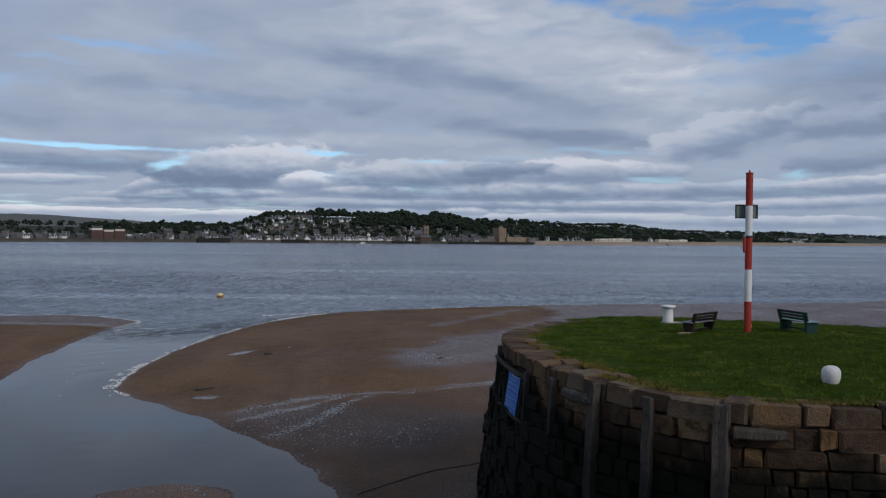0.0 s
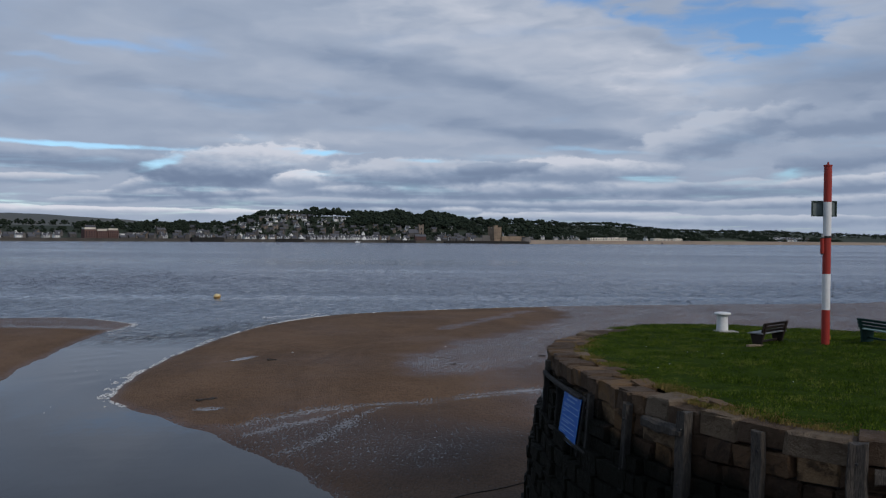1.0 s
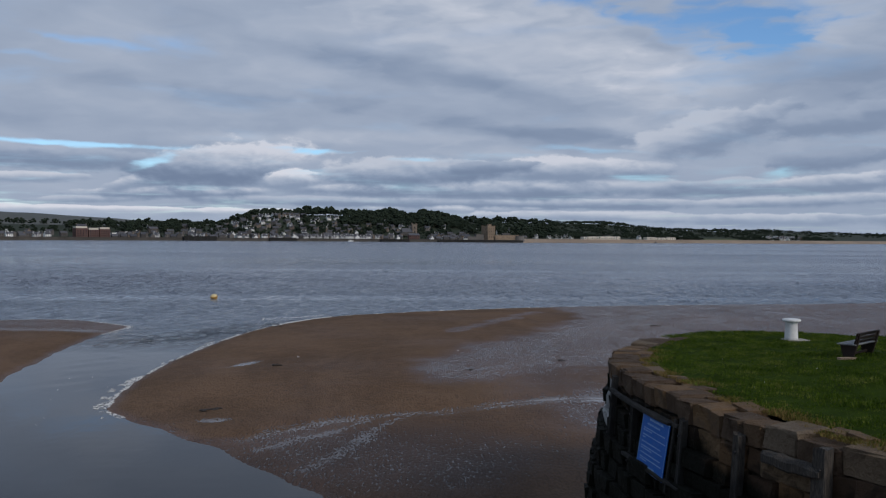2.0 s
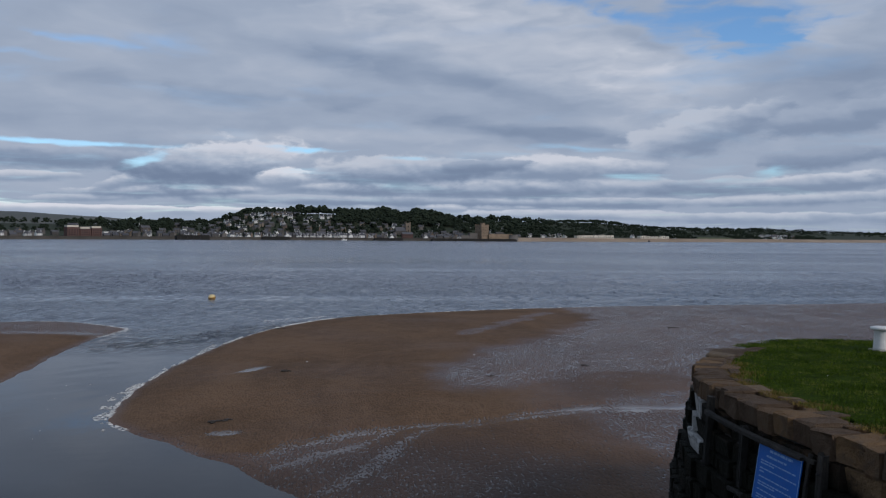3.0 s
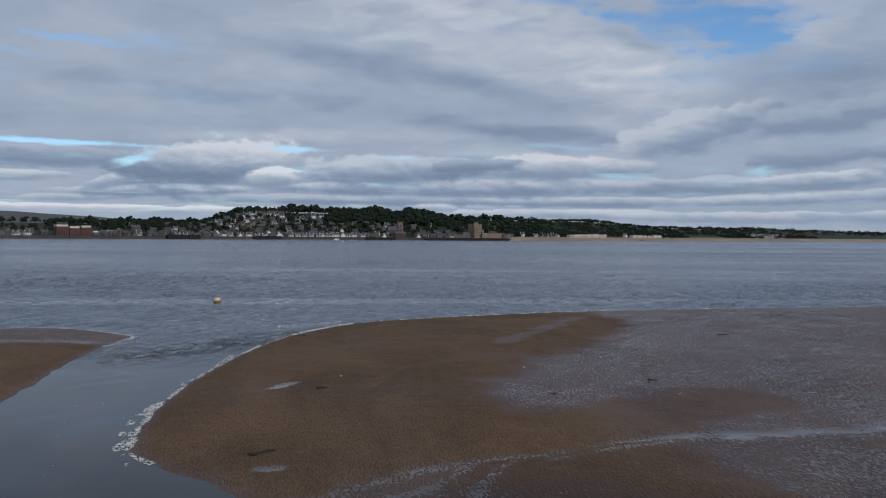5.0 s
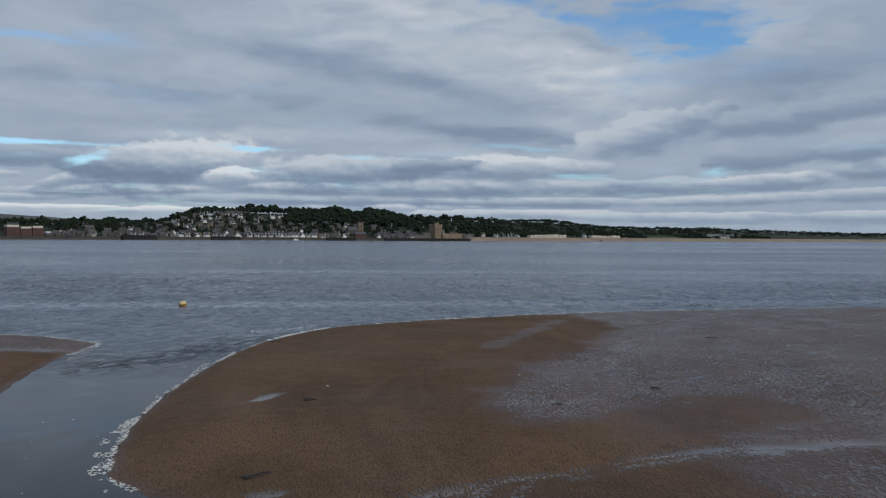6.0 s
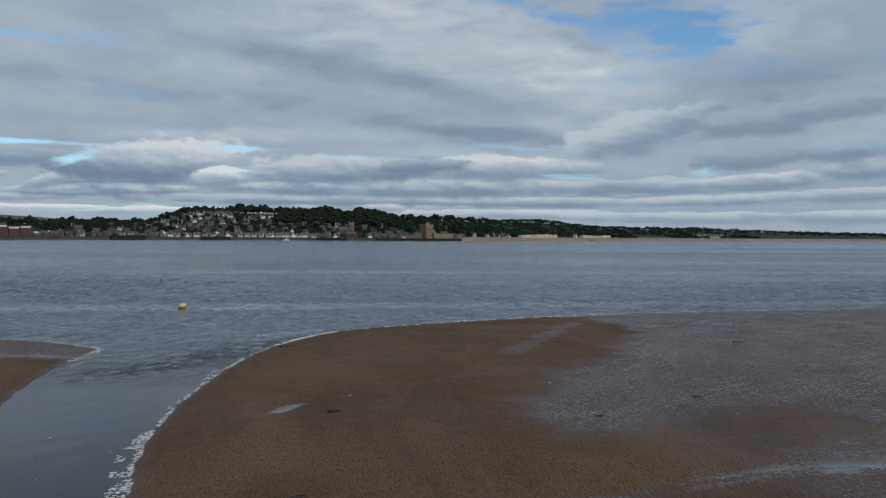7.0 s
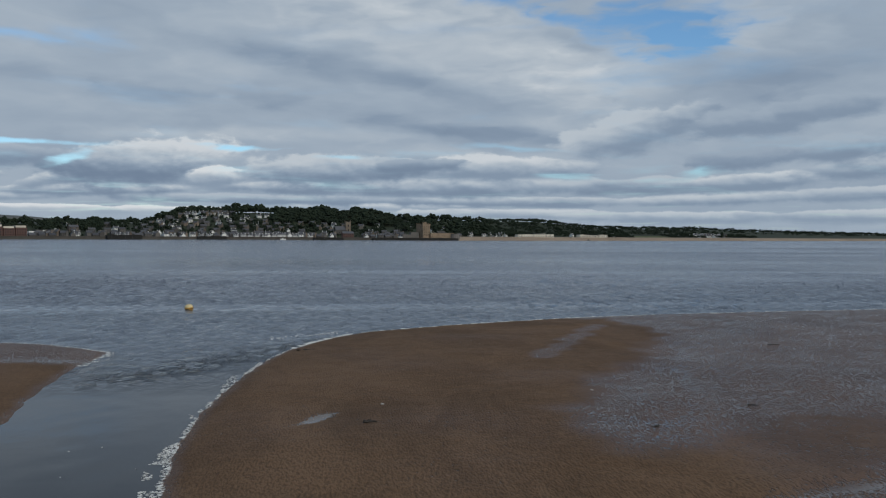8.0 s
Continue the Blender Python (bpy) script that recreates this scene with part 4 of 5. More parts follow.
def notice_board():
    """A blue notice on a frame of battens, fixed to the timbers."""
    s0, s1 = nearest(2.86, 27.6), nearest(2.95, 26.12)
    a, d, n = edge_at(s0, 4.79, 0.08, BATTER)
    b, _, _ = edge_at(s1, 4.79, 0.08, BATTER)
    along = (b - a)
    width, tall = along.length, 1.28
    along.normalize()
    rise = Vector((-n.x * BATTER, -n.y * BATTER, 1)).normalized()
    out = along.cross(rise)
    if out.dot(Vector((n.x, n.y, 0))) < 0:
        out = -out
    m = Matrix((along, rise, out)).transposed().to_4x4()
    m.translation = a
    root = base("notice_board", m, "bright blue notice board with rows of white lettering on timber battens", "sign")
    part("panel", box(bmesh.new(), (width / 2, tall / 2, 0), (width, tall, 0.02), bevel=0.004), BLUE, root)
    for x0, x1, y0, y1 in ((0, width, tall - 0.022, tall - 0.008), (0, width, 0.008, 0.022), (0.008, 0.022, 0.022, tall - 0.022), (width - 0.022, width - 0.008, 0.022, tall - 0.022)):
        part("border", box(bmesh.new(), ((x0 + x1) / 2, (y0 + y1) / 2, 0.0125), (x1 - x0, y1 - y0, 0.004)), LETTER, root)
    lines = [(0.93, 0.28, 0.80, 0.036), (0.84, 0.22, 0.68, 0.030), (0.75, 0.10, 0.90, 0.020), (0.71, 0.10, 0.42, 0.020), (0.63, 0.10, 0.94, 0.020), (0.58, 0.10, 0.20, 0.020),
             (0.50, 0.10, 0.80, 0.020), (0.42, 0.10, 0.88, 0.020), (0.38, 0.10, 0.50, 0.020), (0.30, 0.10, 0.84, 0.020), (0.22, 0.10, 0.90, 0.020), (0.18, 0.10, 0.36, 0.020), (0.10, 0.10, 0.70, 0.020)]
    rnd = random.Random(9)
    for v, u0, u1, h in lines:
        x = u0
        bm = bmesh.new()
        while x < u1:
            w = rnd.uniform(0.04, 0.11)
            box(bm, ((x + min(x + w, u1)) / 2 * width, v * tall, 0.0125), ((min(x + w, u1) - x) * width, h * tall, 0.004))
            x += w + 0.018
        part("lettering", bm, LETTER, root)
    for y in (0.06, tall + 0.05):
        part("batten", box(bmesh.new(), (width / 2 + 0.06, y, -0.05), (width + 0.45, 0.09, 0.07), bevel=0.008), TIMBER, root)
    part("upright", box(bmesh.new(), (width + 0.12, tall / 2, -0.05), (0.09, tall + 0.35, 0.06), bevel=0.008), TIMBER, root)
    part("upright", box(bmesh.new(), (0.2, tall / 2, -0.05), (0.09, tall + 0.1, 0.06), bevel=0.008), TIMBER, root)


notice_board()


def striped_pole(x, y):
    z0 = mound(x, y) - 0.05
    root = base("navigation_pole", Matrix.Translation((x, y, z0)), "tall red and white banded timber navigation pole on the grass", "pole")
    band = 1.12
    for k in range(5):
        bm = bmesh.new()
        a, b = k * band, (k + 1) * band
        lathe(bm, [(0.124 - 0.001 * k, a), (0.124 - 0.001 * k, b)], 16)
        part("red_band" if k % 2 == 0 else "white_band", bm, RED if k % 2 == 0 else WHITE, root, "faded red painted band" if k % 2 == 0 else "white painted band", False)
    top = 5 * band
    part("cap", lathe(bmesh.new(), [(0.135, top), (0.135, top + 0.035), (0.06, top + 0.05), (0.03, top + 0.055), (0.03, top + 0.12), (0.012, top + 0.13)], 14), RED, root, "small red metal cap")
    board = part("backboard", box(bmesh.new(), (-0.03, 0.16, 4.28), (0.74, 0.03, 0.44), bevel=0.004), BOARD, root, "grey-green painted board with dark frame")
    for cx, cz, sx, sz in ((-0.03, 4.505, 0.80, 0.035), (-0.03, 4.05, 0.80, 0.035), (-0.415, 4.2775, 0.03, 0.42), (0.355, 4.2775, 0.03, 0.42)):
        part("frame", box(bmesh.new(), (cx, 0.145, cz), (sx, 0.07, sz)), BOARD_EDGE, board)
    part("clamp", lathe(bmesh.new(), [(0.128, 3.36), (0.142, 3.37), (0.142, 3.42), (0.128, 3.43)], 16), DARK_METAL, root, "black iron band clamp")
    for sx in (-1, 1):
        part("bracket", box(bmesh.new(), (sx * 0.15, -0.02, 3.42), (0.07, 0.08, 0.10), bevel=0.006), STEEL if sx < 0 else DARK_METAL, root)
    lamp = part("lantern", rod(bmesh.new(), (-0.16, -0.02, 2.88), (-0.16, -0.02, 3.34), 0.06, 0.06, 12), RED, root, "red cylindrical lantern case")
    part("lantern_base", rod(bmesh.new(), (-0.16, -0.02, 2.84), (-0.16, -0.02, 2.88), 0.045, 0.05, 12), DARK_METAL, lamp)
    hook = bmesh.new()
    for a, b in (((0.12, -0.03, 1.55), (0.19, -0.03, 1.53)), ((0.19, -0.03, 1.53), (0.21, -0.03, 1.72)), ((0.21, -0.03, 1.72), (0.205, -0.03, 2.0))):
        rod(hook, a, b, 0.007, 0.007, 6)
    part("cable", hook, DARK_METAL, root, "thin loose black cable")
    part("plate", box(bmesh.new(), (0.118, -0.04, 0.26), (0.02, 0.06, 0.12)), YELLOW, root, "small yellowed metal plate")


striped_pole(11.43, 29.94)


def bollard(x, y):
    z0 = mound(x, y) - 0.03
    root = base("mooring_bollard", Matrix.Translation((x, y, z0)) @ Matrix.Diagonal((0.94, 0.94, 0.94, 1)), "white painted iron mooring bollard on a concrete pad", "bollard")
    part("pad", box(bmesh.new(), (0.16, 0, 0.01), (0.82, 0.66, 0.10), bevel=0.02), CONCRETE, root, "pale concrete pad in the turf")
    part("shaft", lathe(bmesh.new(), [(0.245, 0.05), (0.235, 0.14), (0.218, 0.40), (0.212, 0.66), (0.225, 0.70)], 28), WHITE, root, smooth=True)
    part("cap", lathe(bmesh.new(), [(0.225, 0.69), (0.32, 0.72), (0.335, 0.76), (0.32, 0.80), (0.20, 0.825), (0.05, 0.83)], 28), WHITE, root, "wide flat white cap", True)


bollard(10.65, 36.1)


def round_bollard(x, y):
    z0 = mound(x, y) - 0.05
    root = base("round_bollard", Matrix.Translation((x, y, z0)) @ pose(0, 0, 0, 4, -3, 20), "squat rounded white painted mooring bollard in the grass", "bollard")
    part("foot", lathe(bmesh.new(), [(0.18, -0.06), (0.175, 0.03), (0.18, 0.05)], 20), STAINED_WHITE, root, smooth=True)
    part("head", lathe(bmesh.new(), [(0.17, 0.02), (0.195, 0.08), (0.222, 0.17), (0.230, 0.27), (0.220, 0.36), (0.18, 0.43), (0.11, 0.465), (0.04, 0.472)], 28), STAINED_WHITE, root, smooth=True)


round_bollard(9.78, 21.2)


def bench(m, frame_mat, seat_mat, back_mat, label, foot, group="benches on the pier head"):
    """A park bench, its back at +y, its front at -y."""
    root = base("park_bench", m, label, "bench", group)
    for x in (-0.70, 0.70):
        panel = box(bmesh.new(), (x, 0.02, 0.20), (0.10, 0.46, 0.42), bevel=0.012)
        for v in panel.verts:
            v.co.y = 0.02 + (v.co.y - 0.02) * (foot + (1 - foot) * (v.co.z + 0.01) / 0.42)
        part("side_panel", panel, frame_mat, root)
        part("back_post", box(bmesh.new(), (x, 0.245, 0.575), (0.11, 0.09, 0.42), pose(0, 0, 0, -14), 0.010), frame_mat, root)
    for y in (-0.21, -0.07, 0.07, 0.19):
        part("seat_slat", box(bmesh.new(), (0, y, 0.445), (1.68, 0.115, 0.035), bevel=0.008), seat_mat, root)
    for k, z in enumerate((0.53, 0.635, 0.74)):
        part("back_slat", box(bmesh.new(), (0, 0.225 + 0.25 * (z - 0.5), z), (1.68, 0.04, 0.085), pose(0, 0, 0, -14), 0.008), back_mat, root)
    part("stretcher", box(bmesh.new(), (0, 0.0, 0.16), (1.44, 0.05, 0.06), bevel=0.005), frame_mat, root)


bx, by = 10.1, 31.1
bench(pose(bx, by, mound(bx, by) - 0.07, 0, 0, -141), BENCH_DARK, BENCH_SEAT, BENCH_DARK, "dark brown wooden park bench, its seat coloured grey as lit from above", 0.50)
bx, by = 13.13, 29.62
bench(pose(bx, by, mound(bx, by) - 0.04, 0, 0, 99), BENCH_GREEN, BENCH_TEAL, BENCH_GREEN, "dark green painted park bench, its seat coloured paler as lit from above", 0.85)


def bare_patch(x, y, r):
    bm = bmesh.new()
    rnd = random.Random(int(x * 10))
    ring = [bm.verts.new((x + r * rnd.uniform(0.6, 1.3) * math.cos(a), y + 0.6 * r * rnd.uniform(0.6, 1.3) * math.sin(a), mound(x, y) + 0.035)) for a in np.linspace(0, 6.28, 12)[:-1]]
    low = [bm.verts.new((v.co.x, v.co.y, v.co.z - 0.08)) for v in ring]
    bm.faces.new(ring)
    for k in range(11):
        bm.faces.new((ring[k], low[k], low[(k + 1) % 11], ring[(k + 1) % 11]))
    tagged(new("bare_earth", mesh_of("bare_earth", bm, FAR_SAND)), "worn patch of bare sandy earth by the bench", "earth", kind="stuff")


bare_patch(9.35, 30.4, 0.26)

# ---------------------------------------------------------------- things on the sand and water
def buoy(x, y):
    root = base("mooring_buoy", pose(x, y, 0.20, 8, -6, 0), "round yellow mooring buoy afloat, its lower half stained", "buoy")
    part("float", lathe(bmesh.new(), [(0.10, -0.42), (0.36, -0.34), (0.52, -0.12), (0.56, 0.06), (0.54, 0.20)], 24), YELLOW, root, smooth=True)
    # upper part in a paler yellow than the float
    part("top", lathe(bmesh.new(), [(0.54, 0.20), (0.52, 0.26), (0.40, 0.42), (0.22, 0.51), (0.08, 0.54)], 24), PALE_YELLOW, root, "pale yellow top", True)
    part("rim", lathe(bmesh.new(), [(0.565, -0.02), (0.60, 0.0), (0.60, 0.05), (0.565, 0.07)], 24), DRIFT, root, "dark weedy rubber rim")
    ring = bmesh.new()
    for k in range(8):
        a, b = math.pi * k / 8, math.pi * (k + 1) / 8
        rod(ring, (0.09 * math.cos(a), 0, 0.52 + 0.11 * math.sin(a)), (0.09 * math.cos(b), 0, 0.52 + 0.11 * math.sin(b)), 0.018, 0.018, 6)
    part("ring", ring, DARK_METAL, root, "black iron lifting ring")


buoy(-28.6, 144.0)


def driftwood(x, y, length, thick, turn, label="dark wet driftwood branch stranded on the sand"):
    z = sand_height(x, y)
    rnd = random.Random(int(abs(x * 31 + y * 7)))
    root = base("driftwood", pose(x, y, z, 0, 0, turn), label, "driftwood")
    bm = bmesh.new()
    pts = [Vector((length * (u - 0.5), rnd.uniform(-0.08, 0.08) * length, thick * 0.35 + rnd.uniform(-0.1, 0.3) * thick)) for u in (0, 0.2, 0.45, 0.7, 1.0)]
    for k, (a, b) in enumerate(zip(pts, pts[1:])):
        rod(bm, a, b, thick * (0.55 - 0.09 * k), thick * (0.46 - 0.09 * k), 8)
    part("stem", bm, DRIFT, root)
    for k in range(2):
        a = pts[1 + k]
        part("twig", rod(bmesh.new(), a, a + Vector((rnd.uniform(0.1, 0.25) * length, rnd.uniform(-0.2, 0.2) * length, thick * rnd.uniform(0.2, 0.9))), thick * 0.22, thick * 0.08, 6), DRIFT, root)


def weed_heap(x, y, size, turn):
    rnd = random.Random(int(abs(x * 17 + y * 5)))
    root = base("seaweed", pose(x, y, sand_height(x, y), 0, 0, turn), "small dark heap of stranded seaweed on the sand", "seaweed", "seaweed on the sand")
    for _ in range(7):
        c = (rnd.gauss(0, size * 0.4), rnd.gauss(0, size * 0.13), rnd.uniform(0.0, 0.03))
        m = Matrix.Translation(c) @ pose(0, 0, 0, 0, 0, rnd.uniform(-40, 40)) @ Matrix.Diagonal((size * rnd.uniform(0.12, 0.3), size * rnd.uniform(0.05, 0.12), rnd.uniform(0.03, 0.07), 1))
        bm = bmesh.new()
        bmesh.ops.create_icosphere(bm, subdivisions=2, radius=1, matrix=m)
        for v in bm.verts:
            v.co *= 1 + 0.2 * noise.noise(v.co * 14)
        part("frond", bm, DRIFT, root)


def mooring_rope(points):
    """A dark weedy rope lying slack over the sand."""
    line = [(v.x, v.y) for v in curve_through(points, 0.35)]
    first = Vector((*line[0], sand_height(*line[0])))
    root = base("mooring_rope", Matrix.Translation(first), "thin dark weedy mooring rope lying across the sand", "rope")
    bm = bmesh.new()
    spine = [Vector((*p, sand_height(*p) + 0.02)) - first for p in line]
    rings = []
    for k, p in enumerate(spine):
        d = (spine[min(k + 1, len(spine) - 1)] - spine[max(k - 1, 0)]).normalized()
        side = d.cross(Vector((0, 0, 1))).normalized()
        rise = side.cross(d)
        rings.append([bm.verts.new(p + 0.02 * (side * math.cos(a * math.pi / 3) + rise * math.sin(a * math.pi / 3))) for a in range(6)])
    for a, b in zip(rings, rings[1:]):
        for k in range(6):
            bm.faces.new((a[k], a[(k + 1) % 6], b[(k + 1) % 6], b[k]))
    bm.faces.new(rings[0][::-1])
    bm.faces.new(rings[-1])
    part("strand", bm, DRIFT, root)


mooring_rope([(-2.3, 34.2), (-0.8, 35.3), (0.6, 36.5), (2.0, 37.3), (3.5, 38.1)])
driftwood(-10.7, 70.6, 0.7, 0.17, 8)
driftwood(10.3, 70.4, 0.6, 0.10, -25)
driftwood(25.3, 93.5, 1.2, 0.10, 5)
weed_heap(-12.7, 56.3, 0.9, 20)
weed_heap(-13.6, 101.5, 0.9, 10)
weed_heap(30.5, 131.0, 1.6, 0)
weed_heap(3.0, 66.5, 0.5, 0)
for sx, sy in ((-9.6, 75.5), (3.1, 76.2)):
    bm = bmesh.new()
    bmesh.ops.create_icosphere(bm, subdivisions=2, radius=1, matrix=Matrix.Diagonal((0.11, 0.07, 0.035, 1)))
    ob = new("shell", mesh_of("shell", bm, SHELL, True))
    ob.matrix_basis = pose(sx, sy, sand_height(sx, sy) + 0.02, 0, 0, sx * 40)
    tagged(ob, "pale bleached shell lying on the sand", "shell", "shells on the sand")

# ---------------------------------------------------------------- the far shore
COAST = [(-3000, -60), (-1500, 600), (-480, 1040), (-379, 1140), (-125, 1290), (221, 1364), (448, 1494), (739, 1661), (1123, 1881), (1538, 2105), (3000, 2900), (4600, 3600)]
CREST = [(-3000, 30), (-800, 24), (-450, 22), (-270, 26), (-236, 33), (-193, 42), (-130, 46), (-80, 47), (10, 44), (95, 44), (160, 38), (230, 36), (360, 35), (470, 37), (562, 32),
         (620, 27), (770, 24), (990, 26), (1500, 18), (3000, 14), (4600, 10)]


def coast(x):
    return np.interp(x, [p[0] for p in COAST], [p[1] for p in COAST])


def land_height(x, y):
    """Shore bank, then the slope up to the crest, then a long fall inland."""
    off = y - coast(x)
    top = np.interp(x, [p[0] for p in CREST], [p[1] for p in CREST])
    beach = ease(np.asarray(x, float), 215, 260)
    z = (1 - beach) * 3.6 * ease(off, -3, 3) + beach * 6.0 * ease(off, -8, 42) - 1.5 * (off < -3)
    z = z + (top - 4.5) * ease(off, 40, 300)
    return z * (1 - 0.55 * ease(off, 340, 900))


def far_land():
    xs = np.concatenate([np.arange(-2600, -600, 80), np.arange(-600, 1100, 12), np.arange(1100, 4600, 60)])
    offs = np.array([-30, -10, -6, -3, 0, 3, 8, 16, 26, 36, 46, 60, 80, 100, 125, 150, 180, 210, 240, 270, 300, 340, 400, 500, 700, 1000, 1600, 2600])
    gx, go = np.meshgrid(xs, offs)
    gy = coast(gx) + go
    gz = land_height(gx, gy)
    wide = len(xs)
    i = np.arange(len(xs) - 1)[None, :] + wide * np.arange(len(offs) - 1)[:, None]
    quads = np.stack([i, i + 1, i + 1 + wide, i + wide], -1).reshape(-1, 4)
    ob = raw("far_shore", np.column_stack([gx.ravel(), gy.ravel(), gz.ravel()]).tolist(), quads.tolist(), FIELD, True)
    ob.data.materials.append(FAR_SAND)
    ob.data.materials.append(DUNE)
    mid = quads[:, 0]
    cx, co = gx.ravel()[mid], go.ravel()[mid]
    kind = np.where((cx > 225) & (co < 40), 1, np.where((cx > 655) & (cx < 765) & (co < 100), 2, 0))
    ob.data.polygons.foreach_set("material_index", kind.astype(np.int32))
    return tagged(ob, "low wooded hills and sandy beach across the estuary", "land", kind="structure")


far_land()


def moorland():
    xs, us = np.arange(-4400, 300, 60), np.linspace(0, 1, 12)
    verts, faces = [], []
    for u in us:
        for x in xs:
            top = 62 * math.exp(-((x + 1900) / 1000.0) ** 2) + 14 * noise.noise((x * 0.002, 3, 1)) + 6 * noise.noise((x * 0.009, 8, 1)) + 40
            verts.append((float(x), 3700 + 700 * float(u), float(top * ease(u, 0, 0.75))))
    n = len(xs)
    for r in range(len(us) - 1):
        for k in range(n - 1):
            faces.append((r * n + k, r * n + k + 1, (r + 1) * n + k + 1, (r + 1) * n + k))
    tagged(raw("backdrop_hills", verts, faces, MOOR, True), "long bare grey-green hills far inland", "hills", kind="structure")


moorland()


def woods(name, rows, label, seed, spread=1.0):
    """Far trees: crowns of many small uneven leaf clumps. rows: count, x from, x to, depth from, depth to, height from, height to."""
    rng = np.random.default_rng(seed)
    bm = bmesh.new()
    bmesh.ops.create_icosphere(bm, subdivisions=1, radius=1.0)
    unit = np.array([v.co[:] for v in bm.verts])
    tris = np.array([[v.index for v in f.verts] for f in bm.faces])
    bm.free()
    verts, faces, total = [], [], 0
    for count, x0, x1, d0, d1, h0, h1 in rows:
        for _ in range(count):
            x, d = rng.uniform(x0, x1), rng.uniform(d0, d1)
            y = float(coast(x)) + d
            z = float(land_height(x, y))
            h = rng.uniform(h0, h1) * (0.85 + 0.4 * noise.noise((x * 0.022, d * 0.01, 5.0)) + 0.3 * noise.noise((x * 0.07, d * 0.03, 9.0)))
            wide = h * rng.uniform(0.45, 0.85) * spread
            conifer = rng.random() < 0.03
            for k in range(18):
                u = rng.uniform(0.12, 1.0)
                ring = (1.05 - u) * 0.8 if conifer else math.sin(math.pi * min(1.0, 0.25 + 0.75 * u)) ** 0.6
                a = rng.uniform(0, 6.28)
                q = wide * ring * math.sqrt(rng.uniform(0, 1))
                r = h * rng.uniform(0.10, 0.24) * (0.7 if conifer else 1.0)
                c = np.array([x + q * math.cos(a), y + q * math.sin(a), z + h * (0.2 + 0.72 * u)])
                verts.append(c + unit * (1 + 0.2 * rng.standard_normal((len(unit), 1)).clip(-1, 1)) * np.array([r, r, r * 0.8]))
                faces.append(tris + total)
                total += len(unit)
    ob = raw(name, np.concatenate(verts).tolist(), np.concatenate(faces).tolist(), LEAVES)
    return tagged(ob, label, "woods", kind="stuff")


woods("woodland", [
    (150, -900, -450, 120, 320, 6, 11), (300, -450, -240, 130, 320, 6.5, 12), (110, -245, -60, 180, 260, 5, 8), (90, -60, 170, 180, 260, 7, 11), (420, -245, 170, 262, 335, 10, 17), (230, -60, 170, 170, 270, 9, 14), (60, -245, -60, 120, 200, 4, 7), (60, -60, 170, 110, 160, 5, 8), (190, 150, 330, 110, 320, 9, 15),
    (230, -245, 130, 85, 190, 5, 9), (110, -720, 140, 26, 110, 3, 5.5), (60, 240, 640, 46, 75, 4, 7)],
    "dense dark green broadleaf woodland over the far hillside", 21)
woods("beach_woodland", [(420, 320, 640, 75, 320, 6, 9), (180, 250, 380, 60, 140, 6, 9), (360, 640, 1000, 110, 330, 5, 8), (130, 560, 655, 50, 110, 4, 7), (220, 765, 1050, 45, 120, 4, 7)],
      "rounded dark green woodland on the slope behind the far beach", 23, 1.7)
woods("distant_woodland", [(420, 1000, 2000, 150, 420, 5, 9), (420, 1500, 4400, 350, 1100, 7, 13), (200, -1500, -600, 100, 320, 6, 10)],
      "thin dark line of distant trees along the low coast", 22, 1.8)


def gable(bm, w, d, eaves, ridge, over=0.35):
    """A pitched roof with thickness, its ridge along x."""
    for sy in (-1, 1):
        a = [(-w / 2 - over, sy * (d / 2 + over), eaves - 0.15), (w / 2 + over, sy * (d / 2 + over), eaves - 0.15), (w / 2 + over, 0, ridge), (-w / 2 - over, 0, ridge)]
        lo = [bm.verts.new(p) for p in a]
        hi = [bm.verts.new((p[0], p[1], p[2] + 0.3)) for p in a]
        for k in range(4):
            bm.faces.new((lo[k], lo[(k + 1) % 4], hi[(k + 1) % 4], hi[k]))
        bm.faces.new(hi)
        bm.faces.new(lo[::-1])
    return bm


def house_walls(w, d, eaves, ridge):
    bm = bmesh.new()
    prof = [(-d / 2, -4), (d / 2, -4), (d / 2, eaves), (0, ridge), (-d / 2, eaves)]
    ends = [[bm.verts.new((sx * w / 2, y, z)) for y, z in prof] for sx in (-1, 1)]
    bm.faces.new(ends[0][::-1])
    bm.faces.new(ends[1])
    for k in range(5):
        bm.faces.new((ends[0][k], ends[0][(k + 1) % 5], ends[1][(k + 1) % 5], ends[1][k]))
    return bm


